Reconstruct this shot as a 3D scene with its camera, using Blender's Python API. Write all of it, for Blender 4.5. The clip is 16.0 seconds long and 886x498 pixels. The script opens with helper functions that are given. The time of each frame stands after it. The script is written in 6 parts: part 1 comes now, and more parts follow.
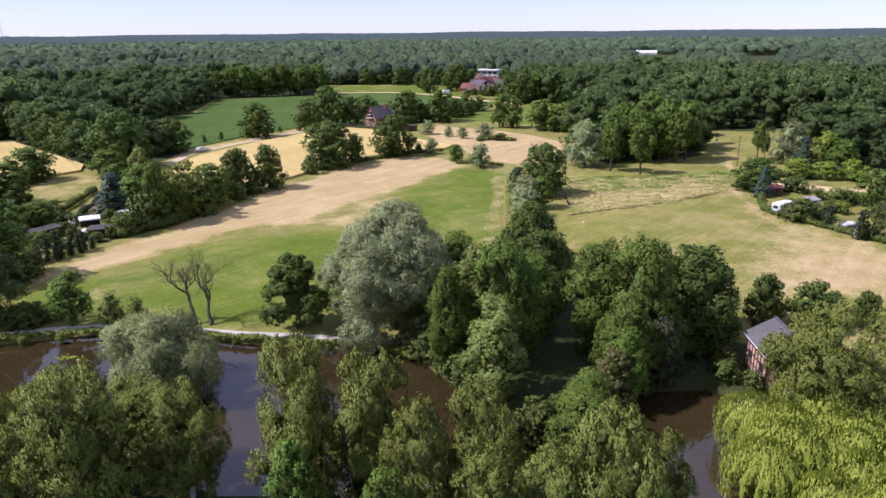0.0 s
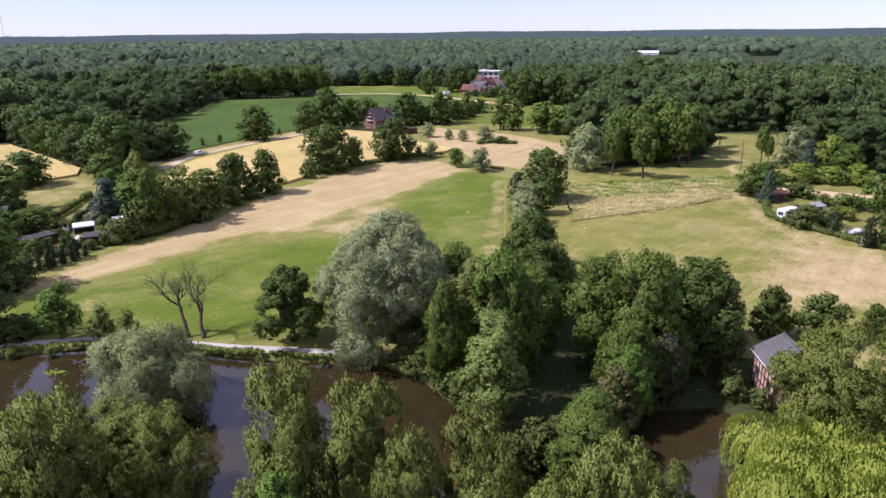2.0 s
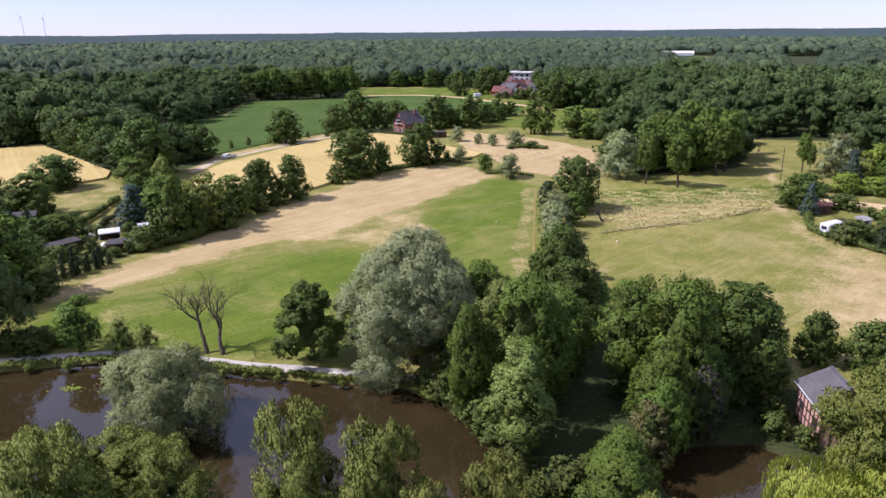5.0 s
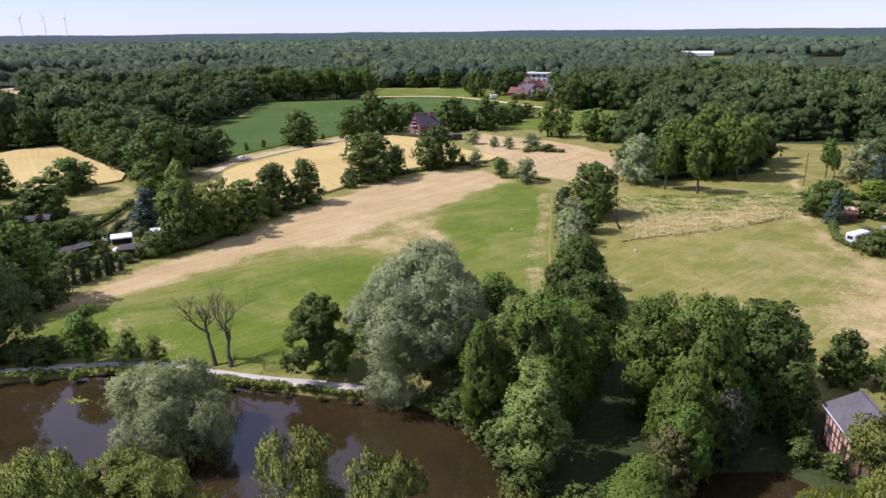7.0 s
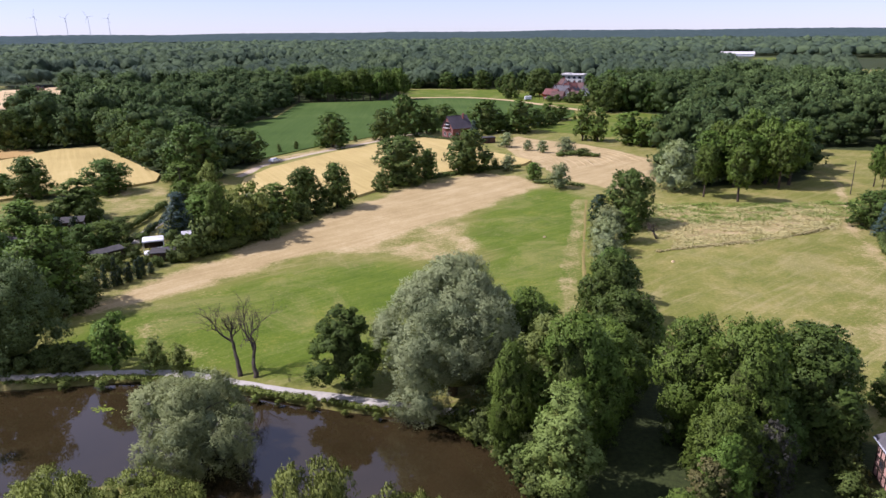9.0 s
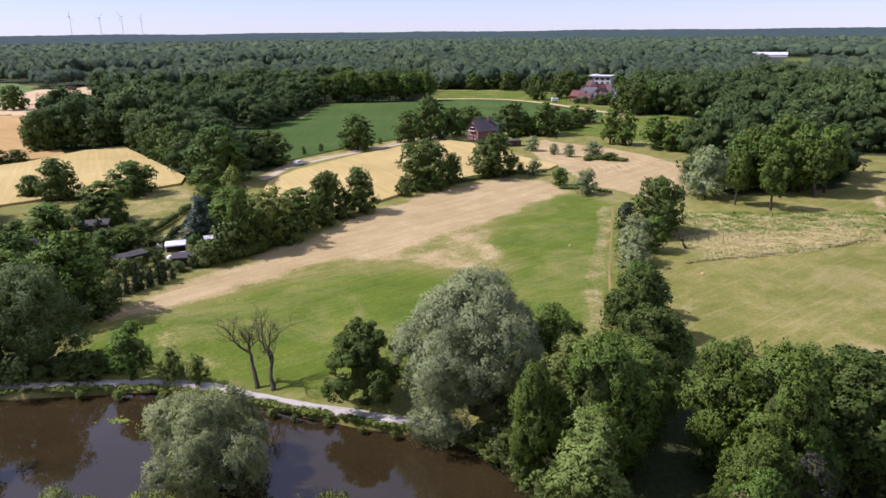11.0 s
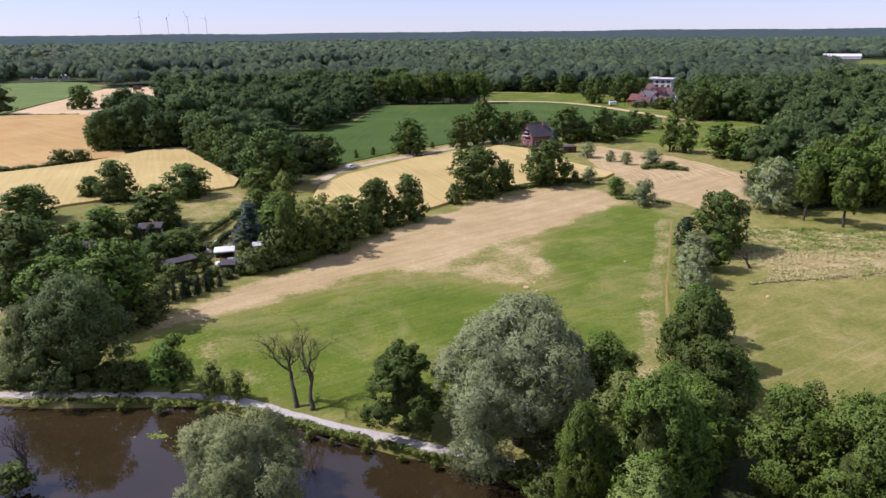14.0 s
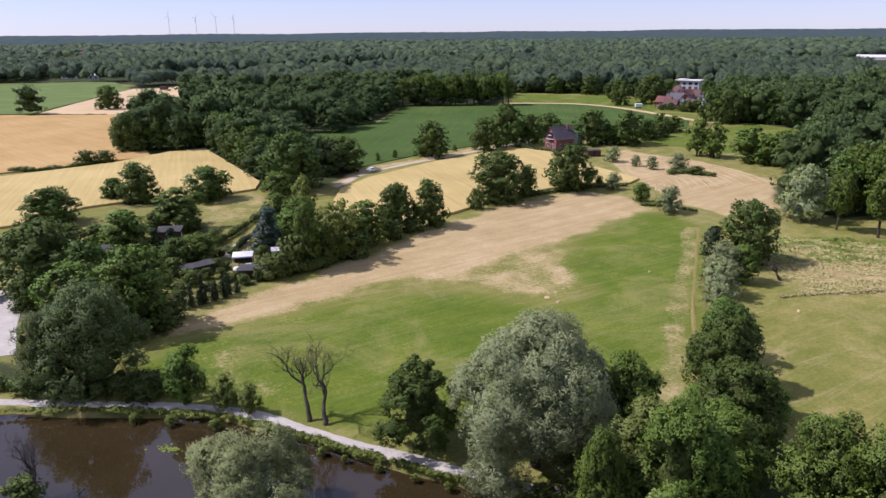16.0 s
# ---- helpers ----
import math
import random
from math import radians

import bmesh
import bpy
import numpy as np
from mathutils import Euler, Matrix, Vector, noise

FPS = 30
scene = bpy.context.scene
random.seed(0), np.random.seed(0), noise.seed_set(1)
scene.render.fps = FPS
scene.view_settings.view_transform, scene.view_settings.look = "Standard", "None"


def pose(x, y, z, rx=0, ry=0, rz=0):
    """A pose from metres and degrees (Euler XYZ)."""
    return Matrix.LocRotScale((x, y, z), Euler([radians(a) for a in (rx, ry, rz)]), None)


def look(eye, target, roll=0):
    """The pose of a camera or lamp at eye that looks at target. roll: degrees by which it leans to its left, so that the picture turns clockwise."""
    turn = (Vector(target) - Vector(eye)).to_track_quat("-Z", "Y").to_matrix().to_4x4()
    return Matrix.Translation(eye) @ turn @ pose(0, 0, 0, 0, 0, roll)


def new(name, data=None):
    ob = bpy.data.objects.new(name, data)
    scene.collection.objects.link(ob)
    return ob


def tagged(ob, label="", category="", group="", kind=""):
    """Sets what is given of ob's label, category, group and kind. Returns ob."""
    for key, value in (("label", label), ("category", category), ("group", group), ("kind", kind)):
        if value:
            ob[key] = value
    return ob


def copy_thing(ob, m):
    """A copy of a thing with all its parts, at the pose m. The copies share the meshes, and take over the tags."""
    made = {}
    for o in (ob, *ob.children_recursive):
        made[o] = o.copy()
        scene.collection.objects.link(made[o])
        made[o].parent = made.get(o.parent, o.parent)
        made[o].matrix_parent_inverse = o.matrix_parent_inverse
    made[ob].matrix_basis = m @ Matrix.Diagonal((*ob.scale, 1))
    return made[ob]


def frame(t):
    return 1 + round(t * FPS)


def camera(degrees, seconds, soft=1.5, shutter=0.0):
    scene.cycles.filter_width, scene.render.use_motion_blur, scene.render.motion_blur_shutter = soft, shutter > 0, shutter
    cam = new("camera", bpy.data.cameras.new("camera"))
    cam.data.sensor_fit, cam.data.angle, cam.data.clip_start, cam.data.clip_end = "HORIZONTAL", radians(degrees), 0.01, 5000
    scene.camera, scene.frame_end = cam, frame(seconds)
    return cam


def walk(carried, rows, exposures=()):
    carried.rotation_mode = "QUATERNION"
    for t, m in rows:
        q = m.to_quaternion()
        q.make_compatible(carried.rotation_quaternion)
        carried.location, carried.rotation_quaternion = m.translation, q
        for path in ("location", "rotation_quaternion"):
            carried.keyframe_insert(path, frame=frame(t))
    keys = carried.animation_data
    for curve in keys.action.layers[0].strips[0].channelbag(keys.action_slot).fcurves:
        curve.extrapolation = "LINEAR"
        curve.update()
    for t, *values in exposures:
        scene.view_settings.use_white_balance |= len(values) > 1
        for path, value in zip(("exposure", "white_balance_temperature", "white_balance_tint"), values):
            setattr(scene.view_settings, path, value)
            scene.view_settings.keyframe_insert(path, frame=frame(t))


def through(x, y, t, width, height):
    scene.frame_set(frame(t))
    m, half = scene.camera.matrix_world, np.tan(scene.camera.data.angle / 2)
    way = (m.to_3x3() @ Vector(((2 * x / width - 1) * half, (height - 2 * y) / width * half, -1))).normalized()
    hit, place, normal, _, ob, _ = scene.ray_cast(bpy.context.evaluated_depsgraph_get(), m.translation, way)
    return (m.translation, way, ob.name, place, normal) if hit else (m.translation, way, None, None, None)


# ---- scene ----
cam = camera(65.81, 16.0)
# seconds, x, y, z, yaw, pitch, roll
ROWS = [
    (0.0, 0.00, 0.00, 40.00, -0.00, -17.59, -0.53),
    (0.5, 0.10, 0.74, 40.17, 0.02, -17.59, -0.54),
    (1.0, 0.24, 1.41, 40.35, 0.07, -17.59, -0.53),
    (1.5, 0.37, 2.09, 40.58, 0.11, -17.60, -0.52),
    (2.0, 0.48, 2.77, 40.81, 0.13, -17.61, -0.55),
    (2.5, 0.57, 3.52, 41.02, 0.19, -17.62, -0.55),
    (3.0, 0.62, 4.24, 41.21, 0.45, -17.63, -0.56),
    (3.5, 0.67, 4.95, 41.42, 1.04, -17.63, -0.58),
    (4.0, 0.75, 5.59, 41.65, 1.69, -17.63, -0.57),
    (6.5, 1.07, 9.05, 42.77, 3.67, -17.68, -0.57),
    (7.0, 1.08, 9.75, 42.98, 4.03, -17.68, -0.57),
    (7.5, 1.06, 10.46, 43.19, 4.57, -17.68, -0.57),
    (8.0, 1.04, 11.20, 43.39, 5.41, -17.68, -0.56),
    (8.5, 1.07, 11.95, 43.60, 6.19, -17.68, -0.55),
    (9.0, 1.11, 12.67, 43.82, 6.82, -17.69, -0.56),
    (11.5, 1.15, 16.18, 44.99, 9.90, -17.70, -0.54),
    (12.0, 1.14, 16.94, 45.23, 11.05, -17.69, -0.54),
    (12.5, 1.16, 17.70, 45.46, 12.10, -17.70, -0.55),
    (13.0, 1.18, 18.44, 45.68, 12.76, -17.70, -0.55),
    (13.5, 1.10, 19.14, 45.89, 13.18, -17.70, -0.54),
    (14.0, 0.98, 19.85, 46.09, 13.54, -17.70, -0.53),
    (14.5, 0.87, 20.57, 46.29, 13.95, -17.70, -0.53),
    (15.0, 0.82, 21.29, 46.49, 14.52, -17.69, -0.53),
    (15.5, 0.87, 22.00, 46.70, 15.16, -17.70, -0.53),
    (16.0, 0.95, 22.69, 46.88, 15.55, -17.70, -0.52),
]
walk(cam, [(t, pose(x, y, z, 0, 0, yaw) @ pose(0, 0, 0, 90 + pitch) @ pose(0, 0, 0, 0, 0, roll)) for t, x, y, z, yaw, pitch, roll in ROWS], [(0, 0.21, 5680, 30), (7, 0.13, 5680, 30), (12, 0.03, 5680, 30), (16, -0.06, 5680, 30)])

import itertools

# ---- light ----
world = bpy.data.worlds.new("sky")
scene.world = world
world.use_nodes = True
SUN_DIR = Vector((-0.66, -0.10, 0.77)).normalized()
nt = world.node_tree
sky = nt.nodes.new("ShaderNodeTexSky")
sky.sky_type = "NISHITA"
sky.sun_disc = False
sky.sun_elevation = math.asin(SUN_DIR.z)
sky.sun_rotation = math.atan2(SUN_DIR.x, SUN_DIR.y)
sky.altitude, sky.air_density, sky.dust_density, sky.ozone_density = 40, 0.8, 0.1, 1.0
bg = nt.nodes["Background"]
bg.inputs[1].default_value = 0.115
cool = nt.nodes.new("ShaderNodeMix")
cool.data_type, cool.blend_type = "RGBA", "MULTIPLY"
cool.inputs[0].default_value, cool.inputs[7].default_value = 1.0, (0.92, 0.96, 1.07, 1)
nt.links.new(sky.outputs[0], cool.inputs[6])
veil = nt.nodes.new("ShaderNodeMix")
veil.data_type = "RGBA"
veil.inputs[0].default_value, veil.inputs[7].default_value = 0.42, (6.2, 6.45, 7.1, 1)
nt.links.new(cool.outputs[2], veil.inputs[6])
nt.links.new(veil.outputs[2], bg.inputs[0])
sun = new("sun", bpy.data.lights.new("sun", "SUN"))
sun.data.energy, sun.data.angle, sun.data.color = 5.0, radians(0.53), (1.0, 0.96, 0.90)
sun.matrix_world = look((0, 0, 300), Vector((0, 0, 300)) - SUN_DIR)


# ---- materials ----
def srgb(r, g, b):
    return tuple((c / 12.92 if c <= 0.04045 else ((c + 0.055) / 1.055) ** 2.4) for c in (r / 255, g / 255, b / 255)) + (1,)


class Nodes:
    """A node material under construction."""

    def __init__(self, name, rough=0.8, spec=0.3):
        self.mat = bpy.data.materials.new(name)
        self.mat.use_nodes = True
        self.tree = self.mat.node_tree
        self.bsdf = self.tree.nodes["Principled BSDF"]
        self.bsdf.inputs["Roughness"].default_value = rough
        self.bsdf.inputs["Specular IOR Level"].default_value = spec
        self.coord = self.tree.nodes.new("ShaderNodeTexCoord").outputs["Object"]
        self.world = self.tree.nodes.new("ShaderNodeNewGeometry")

    def link(self, a, b):
        self.tree.links.new(a, b)

    def noise(self, scale, detail=4, rough=0.6, source=None, stretch=None, warp=0.0):
        n = self.tree.nodes.new("ShaderNodeTexNoise")
        n.inputs["Scale"].default_value, n.inputs["Detail"].default_value, n.inputs["Roughness"].default_value = scale, detail, rough
        n.inputs["Distortion"].default_value = warp
        src = source or self.world.outputs["Position"]
        if stretch:
            m = self.tree.nodes.new("ShaderNodeMapping")
            m.vector_type = "TEXTURE"
            m.inputs["Rotation"].default_value = (0, 0, stretch[0])
            m.inputs["Scale"].default_value = [1 / k for k in stretch[1]]
            self.link(src, m.inputs[0])
            src = m.outputs[0]
        self.link(src, n.inputs["Vector"])
        return n.outputs["Fac"]

    def ramp(self, fac, *stops):
        r = self.tree.nodes.new("ShaderNodeValToRGB")
        e = r.color_ramp.elements
        while len(e) < len(stops):
            e.new(0.5)
        for k, (p, c) in zip(e, stops):
            k.position, k.color = p, c if len(c) == 4 else (*c, 1)
        self.link(fac, r.inputs[0])
        return r.outputs[0]

    def mix(self, fac, a, b, mode="MIX"):
        m = self.tree.nodes.new("ShaderNodeMix")
        m.data_type, m.blend_type = "RGBA", mode
        for v, s in ((fac, m.inputs[0]), (a, m.inputs[6]), (b, m.inputs[7])):
            if isinstance(v, (int, float, tuple)):
                s.default_value = v
            else:
                self.link(v, s)
        return m.outputs[2]

    def math(self, op, a, b=0.0, c=None):
        m = self.tree.nodes.new("ShaderNodeMath")
        m.operation = op
        for v, s in zip((a, b, c), m.inputs):
            if v is None:
                continue
            if isinstance(v, (int, float)):
                s.default_value = v
            else:
                self.link(v, s)
        return m.outputs[0]

    def attr(self, name):
        a = self.tree.nodes.new("ShaderNodeAttribute")
        a.attribute_name = name
        return a.outputs["Fac"]

    def bump(self, height, strength=0.3, distance=0.05):
        b = self.tree.nodes.new("ShaderNodeBump")
        b.inputs["Strength"].default_value, b.inputs["Distance"].default_value = strength, distance
        self.link(height, b.inputs["Height"])
        self.link(b.outputs[0], self.bsdf.inputs["Normal"])

    def done(self, colour):
        if isinstance(colour, tuple):
            self.bsdf.inputs["Base Color"].default_value = colour
        else:
            self.link(colour, self.bsdf.inputs["Base Color"])
        return self.mat


def grained(name, a, b, scale=2.0, rough=0.8, spec=0.3, bump=0.2, metal=0.0, coarse=0.15):
    """A plain surface between two colours, with fine grain and coarse stains."""
    n = Nodes(name, rough, spec)
    n.bsdf.inputs["Metallic"].default_value = metal
    fine, wide = n.noise(scale), n.noise(scale * coarse, 3)
    f = n.math("ADD", n.math("MULTIPLY", fine, 0.6), n.math("MULTIPLY", wide, 0.5))
    n.bump(fine, bump, 0.02)
    return n.done(n.ramp(f, (0.3, a), (0.75, b)))


def leafy(name, dark, light, rough=0.6, spec=0.15, through=0.16, tint=None, speckle=0.22, wave=0.35, detail=2, relief=0.0):
    """Foliage: every leaf spray its own shade, whole boughs lighter and darker, a little light coming through."""
    n = Nodes(name, rough, spec)
    isl = n.world.outputs["Random Per Island"]
    bough = n.noise(wave, detail)
    if relief:
        n.bump(n.noise(relief, 5, 0.75), 1.0, 1.0 / relief)
    f = n.math("ADD", n.math("MULTIPLY_ADD", isl, speckle, (0.5 - speckle) / 2), n.math("MULTIPLY", bough, 0.6))
    col = n.ramp(f, (0.12, dark), (0.95, light))
    if tint:
        col = n.mix(n.attr("tint"), col, n.mix(0.75, col, tint))
    else:
        info = n.tree.nodes.new("ShaderNodeObjectInfo")
        hue = n.tree.nodes.new("ShaderNodeHueSaturation")
        n.link(n.math("MULTIPLY_ADD", info.outputs["Random"], 0.022, 0.496), hue.inputs["Hue"])
        n.link(n.math("MULTIPLY_ADD", info.outputs["Random"], 0.4, 0.8), hue.inputs["Value"])
        n.link(col, hue.inputs["Color"])
        col = hue.outputs[0]
    n.done(col)
    t = n.tree.nodes.new("ShaderNodeBsdfTranslucent")
    n.link(col, t.inputs[0])
    m = n.tree.nodes.new("ShaderNodeMixShader")
    m.inputs[0].default_value = through
    n.link(n.bsdf.outputs[0], m.inputs[1])
    n.link(t.outputs[0], m.inputs[2])
    n.link(m.outputs[0], n.tree.nodes["Material Output"].inputs[0])
    return n.mat


def ground_material():
    n = Nodes("meadow", 0.9, 0.15)
    big, mid, fine = n.noise(0.02, 4), n.noise(0.12, 5, 0.7), n.noise(1.6, 5, 0.75)
    swath = n.noise(0.35, 4, 0.7, stretch=(radians(52), (0.12, 1.0, 1.0)), warp=0.5)
    olive = n.ramp(n.math("ADD", n.math("MULTIPLY", mid, 0.6), n.math("MULTIPLY", fine, 0.45)), (0.3, srgb(94, 102, 38)), (0.5, srgb(120, 122, 52)), (0.72, srgb(166, 150, 88)))
    lush = n.ramp(n.math("ADD", n.math("MULTIPLY", mid, 0.55), n.math("MULTIPLY", fine, 0.5)), (0.3, srgb(70, 92, 18)), (0.55, srgb(94, 112, 26)), (0.8, srgb(146, 140, 58)))
    dry = n.ramp(n.math("ADD", n.math("MULTIPLY", swath, 0.38), n.math("ADD", n.math("MULTIPLY", mid, 0.32), n.math("MULTIPLY", fine, 0.36))), (0.36, srgb(154, 132, 86)), (0.55, srgb(184, 162, 113)), (0.74, srgb(208, 188, 144)))
    # Woodland floor: soil and litter, toned darker to include tree shade.
    wood = n.ramp(fine, (0.3, srgb(44, 52, 28)), (0.7, srgb(74, 82, 42)))
    rag = n.math("MULTIPLY", n.math("SUBTRACT", n.math("ADD", n.math("MULTIPLY", mid, 0.6), n.math("MULTIPLY", fine, 0.4)), 0.5), 1.35)

    def zone(name, width=0.16):
        m = n.tree.nodes.new("ShaderNodeMapRange")
        m.interpolation_type = "SMOOTHSTEP"
        n.link(n.math("ADD", n.attr(name), rag), m.inputs[0])
        m.inputs[1].default_value, m.inputs[2].default_value = 0.5 - width, 0.5 + width
        return m.outputs[0]

    wilt = n.noise(0.055, 6, 0.72, warp=0.6)
    tuft = n.noise(0.7, 4, 0.8)
    lush = n.mix(n.ramp(wilt, (0.5, (0, 0, 0, 1)), (0.64, (0.48, 0.48, 0.48, 1))), lush, srgb(150, 142, 82))
    olive = n.mix(n.ramp(wilt, (0.5, (0, 0, 0, 1)), (0.64, (0.4, 0.4, 0.4, 1))), olive, srgb(172, 154, 104))
    olive = n.mix(n.ramp(tuft, (0.56, (0, 0, 0, 1)), (0.7, (0.6, 0.6, 0.6, 1))), olive, srgb(98, 100, 42))
    dry = n.mix(n.ramp(tuft, (0.58, (0, 0, 0, 1)), (0.72, (0.4, 0.4, 0.4, 1))), dry, srgb(162, 138, 92))
    streak = n.noise(0.4, 6, 0.8, stretch=(radians(46), (0.1, 1.0, 1.0)), warp=1.2)
    lush = n.mix(n.ramp(streak, (0.5, (0, 0, 0, 1)), (0.7, (0.5, 0.5, 0.5, 1))), lush, srgb(136, 138, 70))
    lush = n.mix(n.ramp(streak, (0.34, (0.5, 0.5, 0.5, 1)), (0.45, (0, 0, 0, 1))), lush, srgb(66, 90, 28))
    olive = n.mix(n.ramp(streak, (0.5, (0, 0, 0, 1)), (0.66, (0.42, 0.42, 0.42, 1))), olive, srgb(180, 162, 112))
    fleck = n.noise(2.4, 3, 0.8)
    flecks = n.math("MULTIPLY", n.ramp(fleck, (0.56, (0, 0, 0, 1)), (0.68, (0.6, 0.6, 0.6, 1))), n.ramp(wilt, (0.4, (0.25, 0.25, 0.25, 1)), (0.6, (1, 1, 1, 1))))
    lush = n.mix(flecks, lush, srgb(176, 160, 100))
    olive = n.mix(flecks, olive, srgb(190, 172, 120))
    col = n.mix(zone("lush"), olive, lush)
    col = n.mix(zone("dry"), col, dry)
    col = n.mix(zone("wood"), col, wood)
    mud = n.ramp(fine, (0.3, srgb(62, 52, 36)), (0.7, srgb(96, 84, 58)))
    col = n.mix(n.attr("mud"), col, mud)
    col = n.mix(n.math("MULTIPLY", big, 0.25), col, n.mix(1.0, col, srgb(150, 140, 110), "MULTIPLY"))
    n.bump(n.math("ADD", fine, swath), 0.5, 0.12)
    return n.done(col)


def crop_material(name, a, b, c, angle, tram=0.0):
    n = Nodes(name, 0.9, 0.06)
    fine, wide = n.noise(2.2, 5, 0.7), n.noise(0.03, 4, 0.6)
    rows = n.noise(0.9, 3, 0.6, stretch=(angle, (1.0, 0.03, 1.0)))
    f = n.math("ADD", n.math("ADD", n.math("MULTIPLY", fine, 0.3), n.math("MULTIPLY", wide, 0.5)), n.math("MULTIPLY", rows, 0.35))
    n.bump(fine, 0.6, 0.15)
    return n.done(n.ramp(f, (0.35, a), (0.58, b), (0.8, c)))


def water_material():
    n = Nodes("pond_water", 0.03, 1.0)
    n.bsdf.inputs["IOR"].default_value = 1.45
    n.bump(n.math("ADD", n.noise(0.9, 3), n.noise(0.25, 2)), 0.02, 0.05)
    return n.done(n.ramp(n.noise(0.06, 3), (0.3, srgb(46, 38, 21)), (0.7, srgb(60, 49, 29))))


def brick_material(name, a, b, mortar):
    n = Nodes(name, 0.85, 0.25)
    t = n.tree.nodes.new("ShaderNodeTexBrick")
    m = n.tree.nodes.new("ShaderNodeMapping")
    m.inputs["Rotation"].default_value = (radians(90), 0, 0)
    n.link(n.coord, m.inputs[0])
    n.link(m.outputs[0], t.inputs["Vector"])
    for k, v in (("Color1", a), ("Color2", b), ("Mortar", mortar), ("Scale", 1.0), ("Mortar Size", 0.01), ("Brick Width", 0.25), ("Row Height", 0.075)):
        t.inputs[k].default_value = v
    return n.done(n.mix(n.math("MULTIPLY", n.noise(0.6), 0.4), t.outputs[0], srgb(90, 66, 58)))


# Mottled leaf green whose dark end paints in the shade between leaves.
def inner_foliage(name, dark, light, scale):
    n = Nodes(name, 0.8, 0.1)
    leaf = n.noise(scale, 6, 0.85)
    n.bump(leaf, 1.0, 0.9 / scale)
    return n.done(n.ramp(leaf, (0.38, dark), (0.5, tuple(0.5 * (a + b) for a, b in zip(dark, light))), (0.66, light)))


GROUND, WATER = ground_material(), water_material()
WHEAT = crop_material("ripe_wheat", srgb(160, 140, 84), srgb(188, 166, 104), srgb(208, 186, 124), radians(35))
WHEAT_FAR = crop_material("ripe_barley", srgb(160, 128, 76), srgb(182, 150, 94), srgb(200, 170, 112), radians(60))
STUBBLE = crop_material("stubble", srgb(176, 150, 108), srgb(200, 174, 130), srgb(218, 194, 150), radians(20))
CROP = crop_material("green_crop", srgb(60, 80, 34), srgb(74, 94, 42), srgb(94, 110, 56), radians(8))
CROP_LIGHT = crop_material("young_crop", srgb(88, 106, 54), srgb(104, 120, 64), srgb(124, 136, 80), radians(80))
GRAVEL = grained("pale_gravel", srgb(160, 152, 136), srgb(200, 192, 174), 3.0, 0.9, 0.2)
ASPHALT = grained("grey_asphalt", srgb(172, 154, 128), srgb(200, 182, 152), 2.0, 0.85, 0.2)
BARK = grained("dark_bark", srgb(58, 48, 38), srgb(92, 80, 66), 4.0, 0.9, 0.2, 0.6)
INNER_SHADED = inner_foliage("inner_foliage", srgb(38, 46, 20), srgb(112, 124, 60), 3.2)
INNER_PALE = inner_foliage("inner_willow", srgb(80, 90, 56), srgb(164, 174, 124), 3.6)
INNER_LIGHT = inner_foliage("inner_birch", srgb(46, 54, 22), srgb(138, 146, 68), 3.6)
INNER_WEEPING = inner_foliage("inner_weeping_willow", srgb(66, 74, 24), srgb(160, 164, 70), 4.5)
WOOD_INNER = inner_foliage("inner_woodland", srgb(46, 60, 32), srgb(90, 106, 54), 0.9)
# Leaf green shifted towards blue-grey: distance haze put into the colour.
WOOD_DISTANT = leafy("hazed_leaves", srgb(56, 72, 58), srgb(96, 112, 84), 0.7, 0.1, 0.15, srgb(110, 126, 82), 0.1, 0.3, 6, 0.3)
BANK_GREEN = leafy("bank_herb_leaves", srgb(86, 104, 34), srgb(148, 156, 72))
DRY_GRASS = leafy("tall_dry_grass", srgb(174, 160, 102), srgb(206, 190, 134))
WILLOW_OLIVE = leafy("olive_willow_leaves", srgb(106, 114, 66), srgb(172, 178, 116), 0.6, 0.2, 0.25)
BARK_PALE = grained("birch_bark", srgb(120, 114, 104), srgb(214, 208, 196), 5.0, 0.8, 0.2, 0.3)
BARK_DEAD = grained("weathered_deadwood", srgb(56, 48, 40), srgb(98, 88, 76), 5.0, 0.9, 0.2, 0.5)
OAK = leafy("oak_leaves", srgb(55, 73, 28), srgb(107, 125, 52))
ALDER = leafy("alder_leaves", srgb(66, 87, 29), srgb(125, 143, 57))
WILLOW = leafy("silver_willow_leaves", srgb(116, 128, 80), srgb(194, 202, 144), 0.65, 0.1, 0.25)
WILLOW_DARK = leafy("crack_willow_leaves", srgb(62, 76, 38), srgb(122, 134, 76), 0.6, 0.2, 0.25)
BIRCH = leafy("birch_leaves", srgb(84, 94, 34), srgb(150, 156, 74))
PALE_LEAF = leafy("hornbeam_leaves", srgb(86, 98, 42), srgb(146, 156, 78))
WEEPING = leafy("weeping_willow_leaves", srgb(122, 132, 42), srgb(190, 196, 86), 0.6, 0.15, 0.4)
SPRUCE = leafy("spruce_needles", srgb(42, 60, 50), srgb(86, 106, 88), 0.6, 0.3, 0.1)
THUJA = leafy("thuja_leaves", srgb(28, 42, 24), srgb(56, 72, 38), 0.6, 0.3, 0.1)
LIME = leafy("lime_leaves", srgb(92, 110, 32), srgb(156, 168, 62))
SHRUB = leafy("shrub_leaves", srgb(60, 74, 32), srgb(118, 128, 60))
COPPER = leafy("copper_leaves", srgb(46, 44, 38), srgb(92, 88, 76))
RUSTY = leafy("withering_leaves", srgb(72, 70, 38), srgb(124, 114, 70))
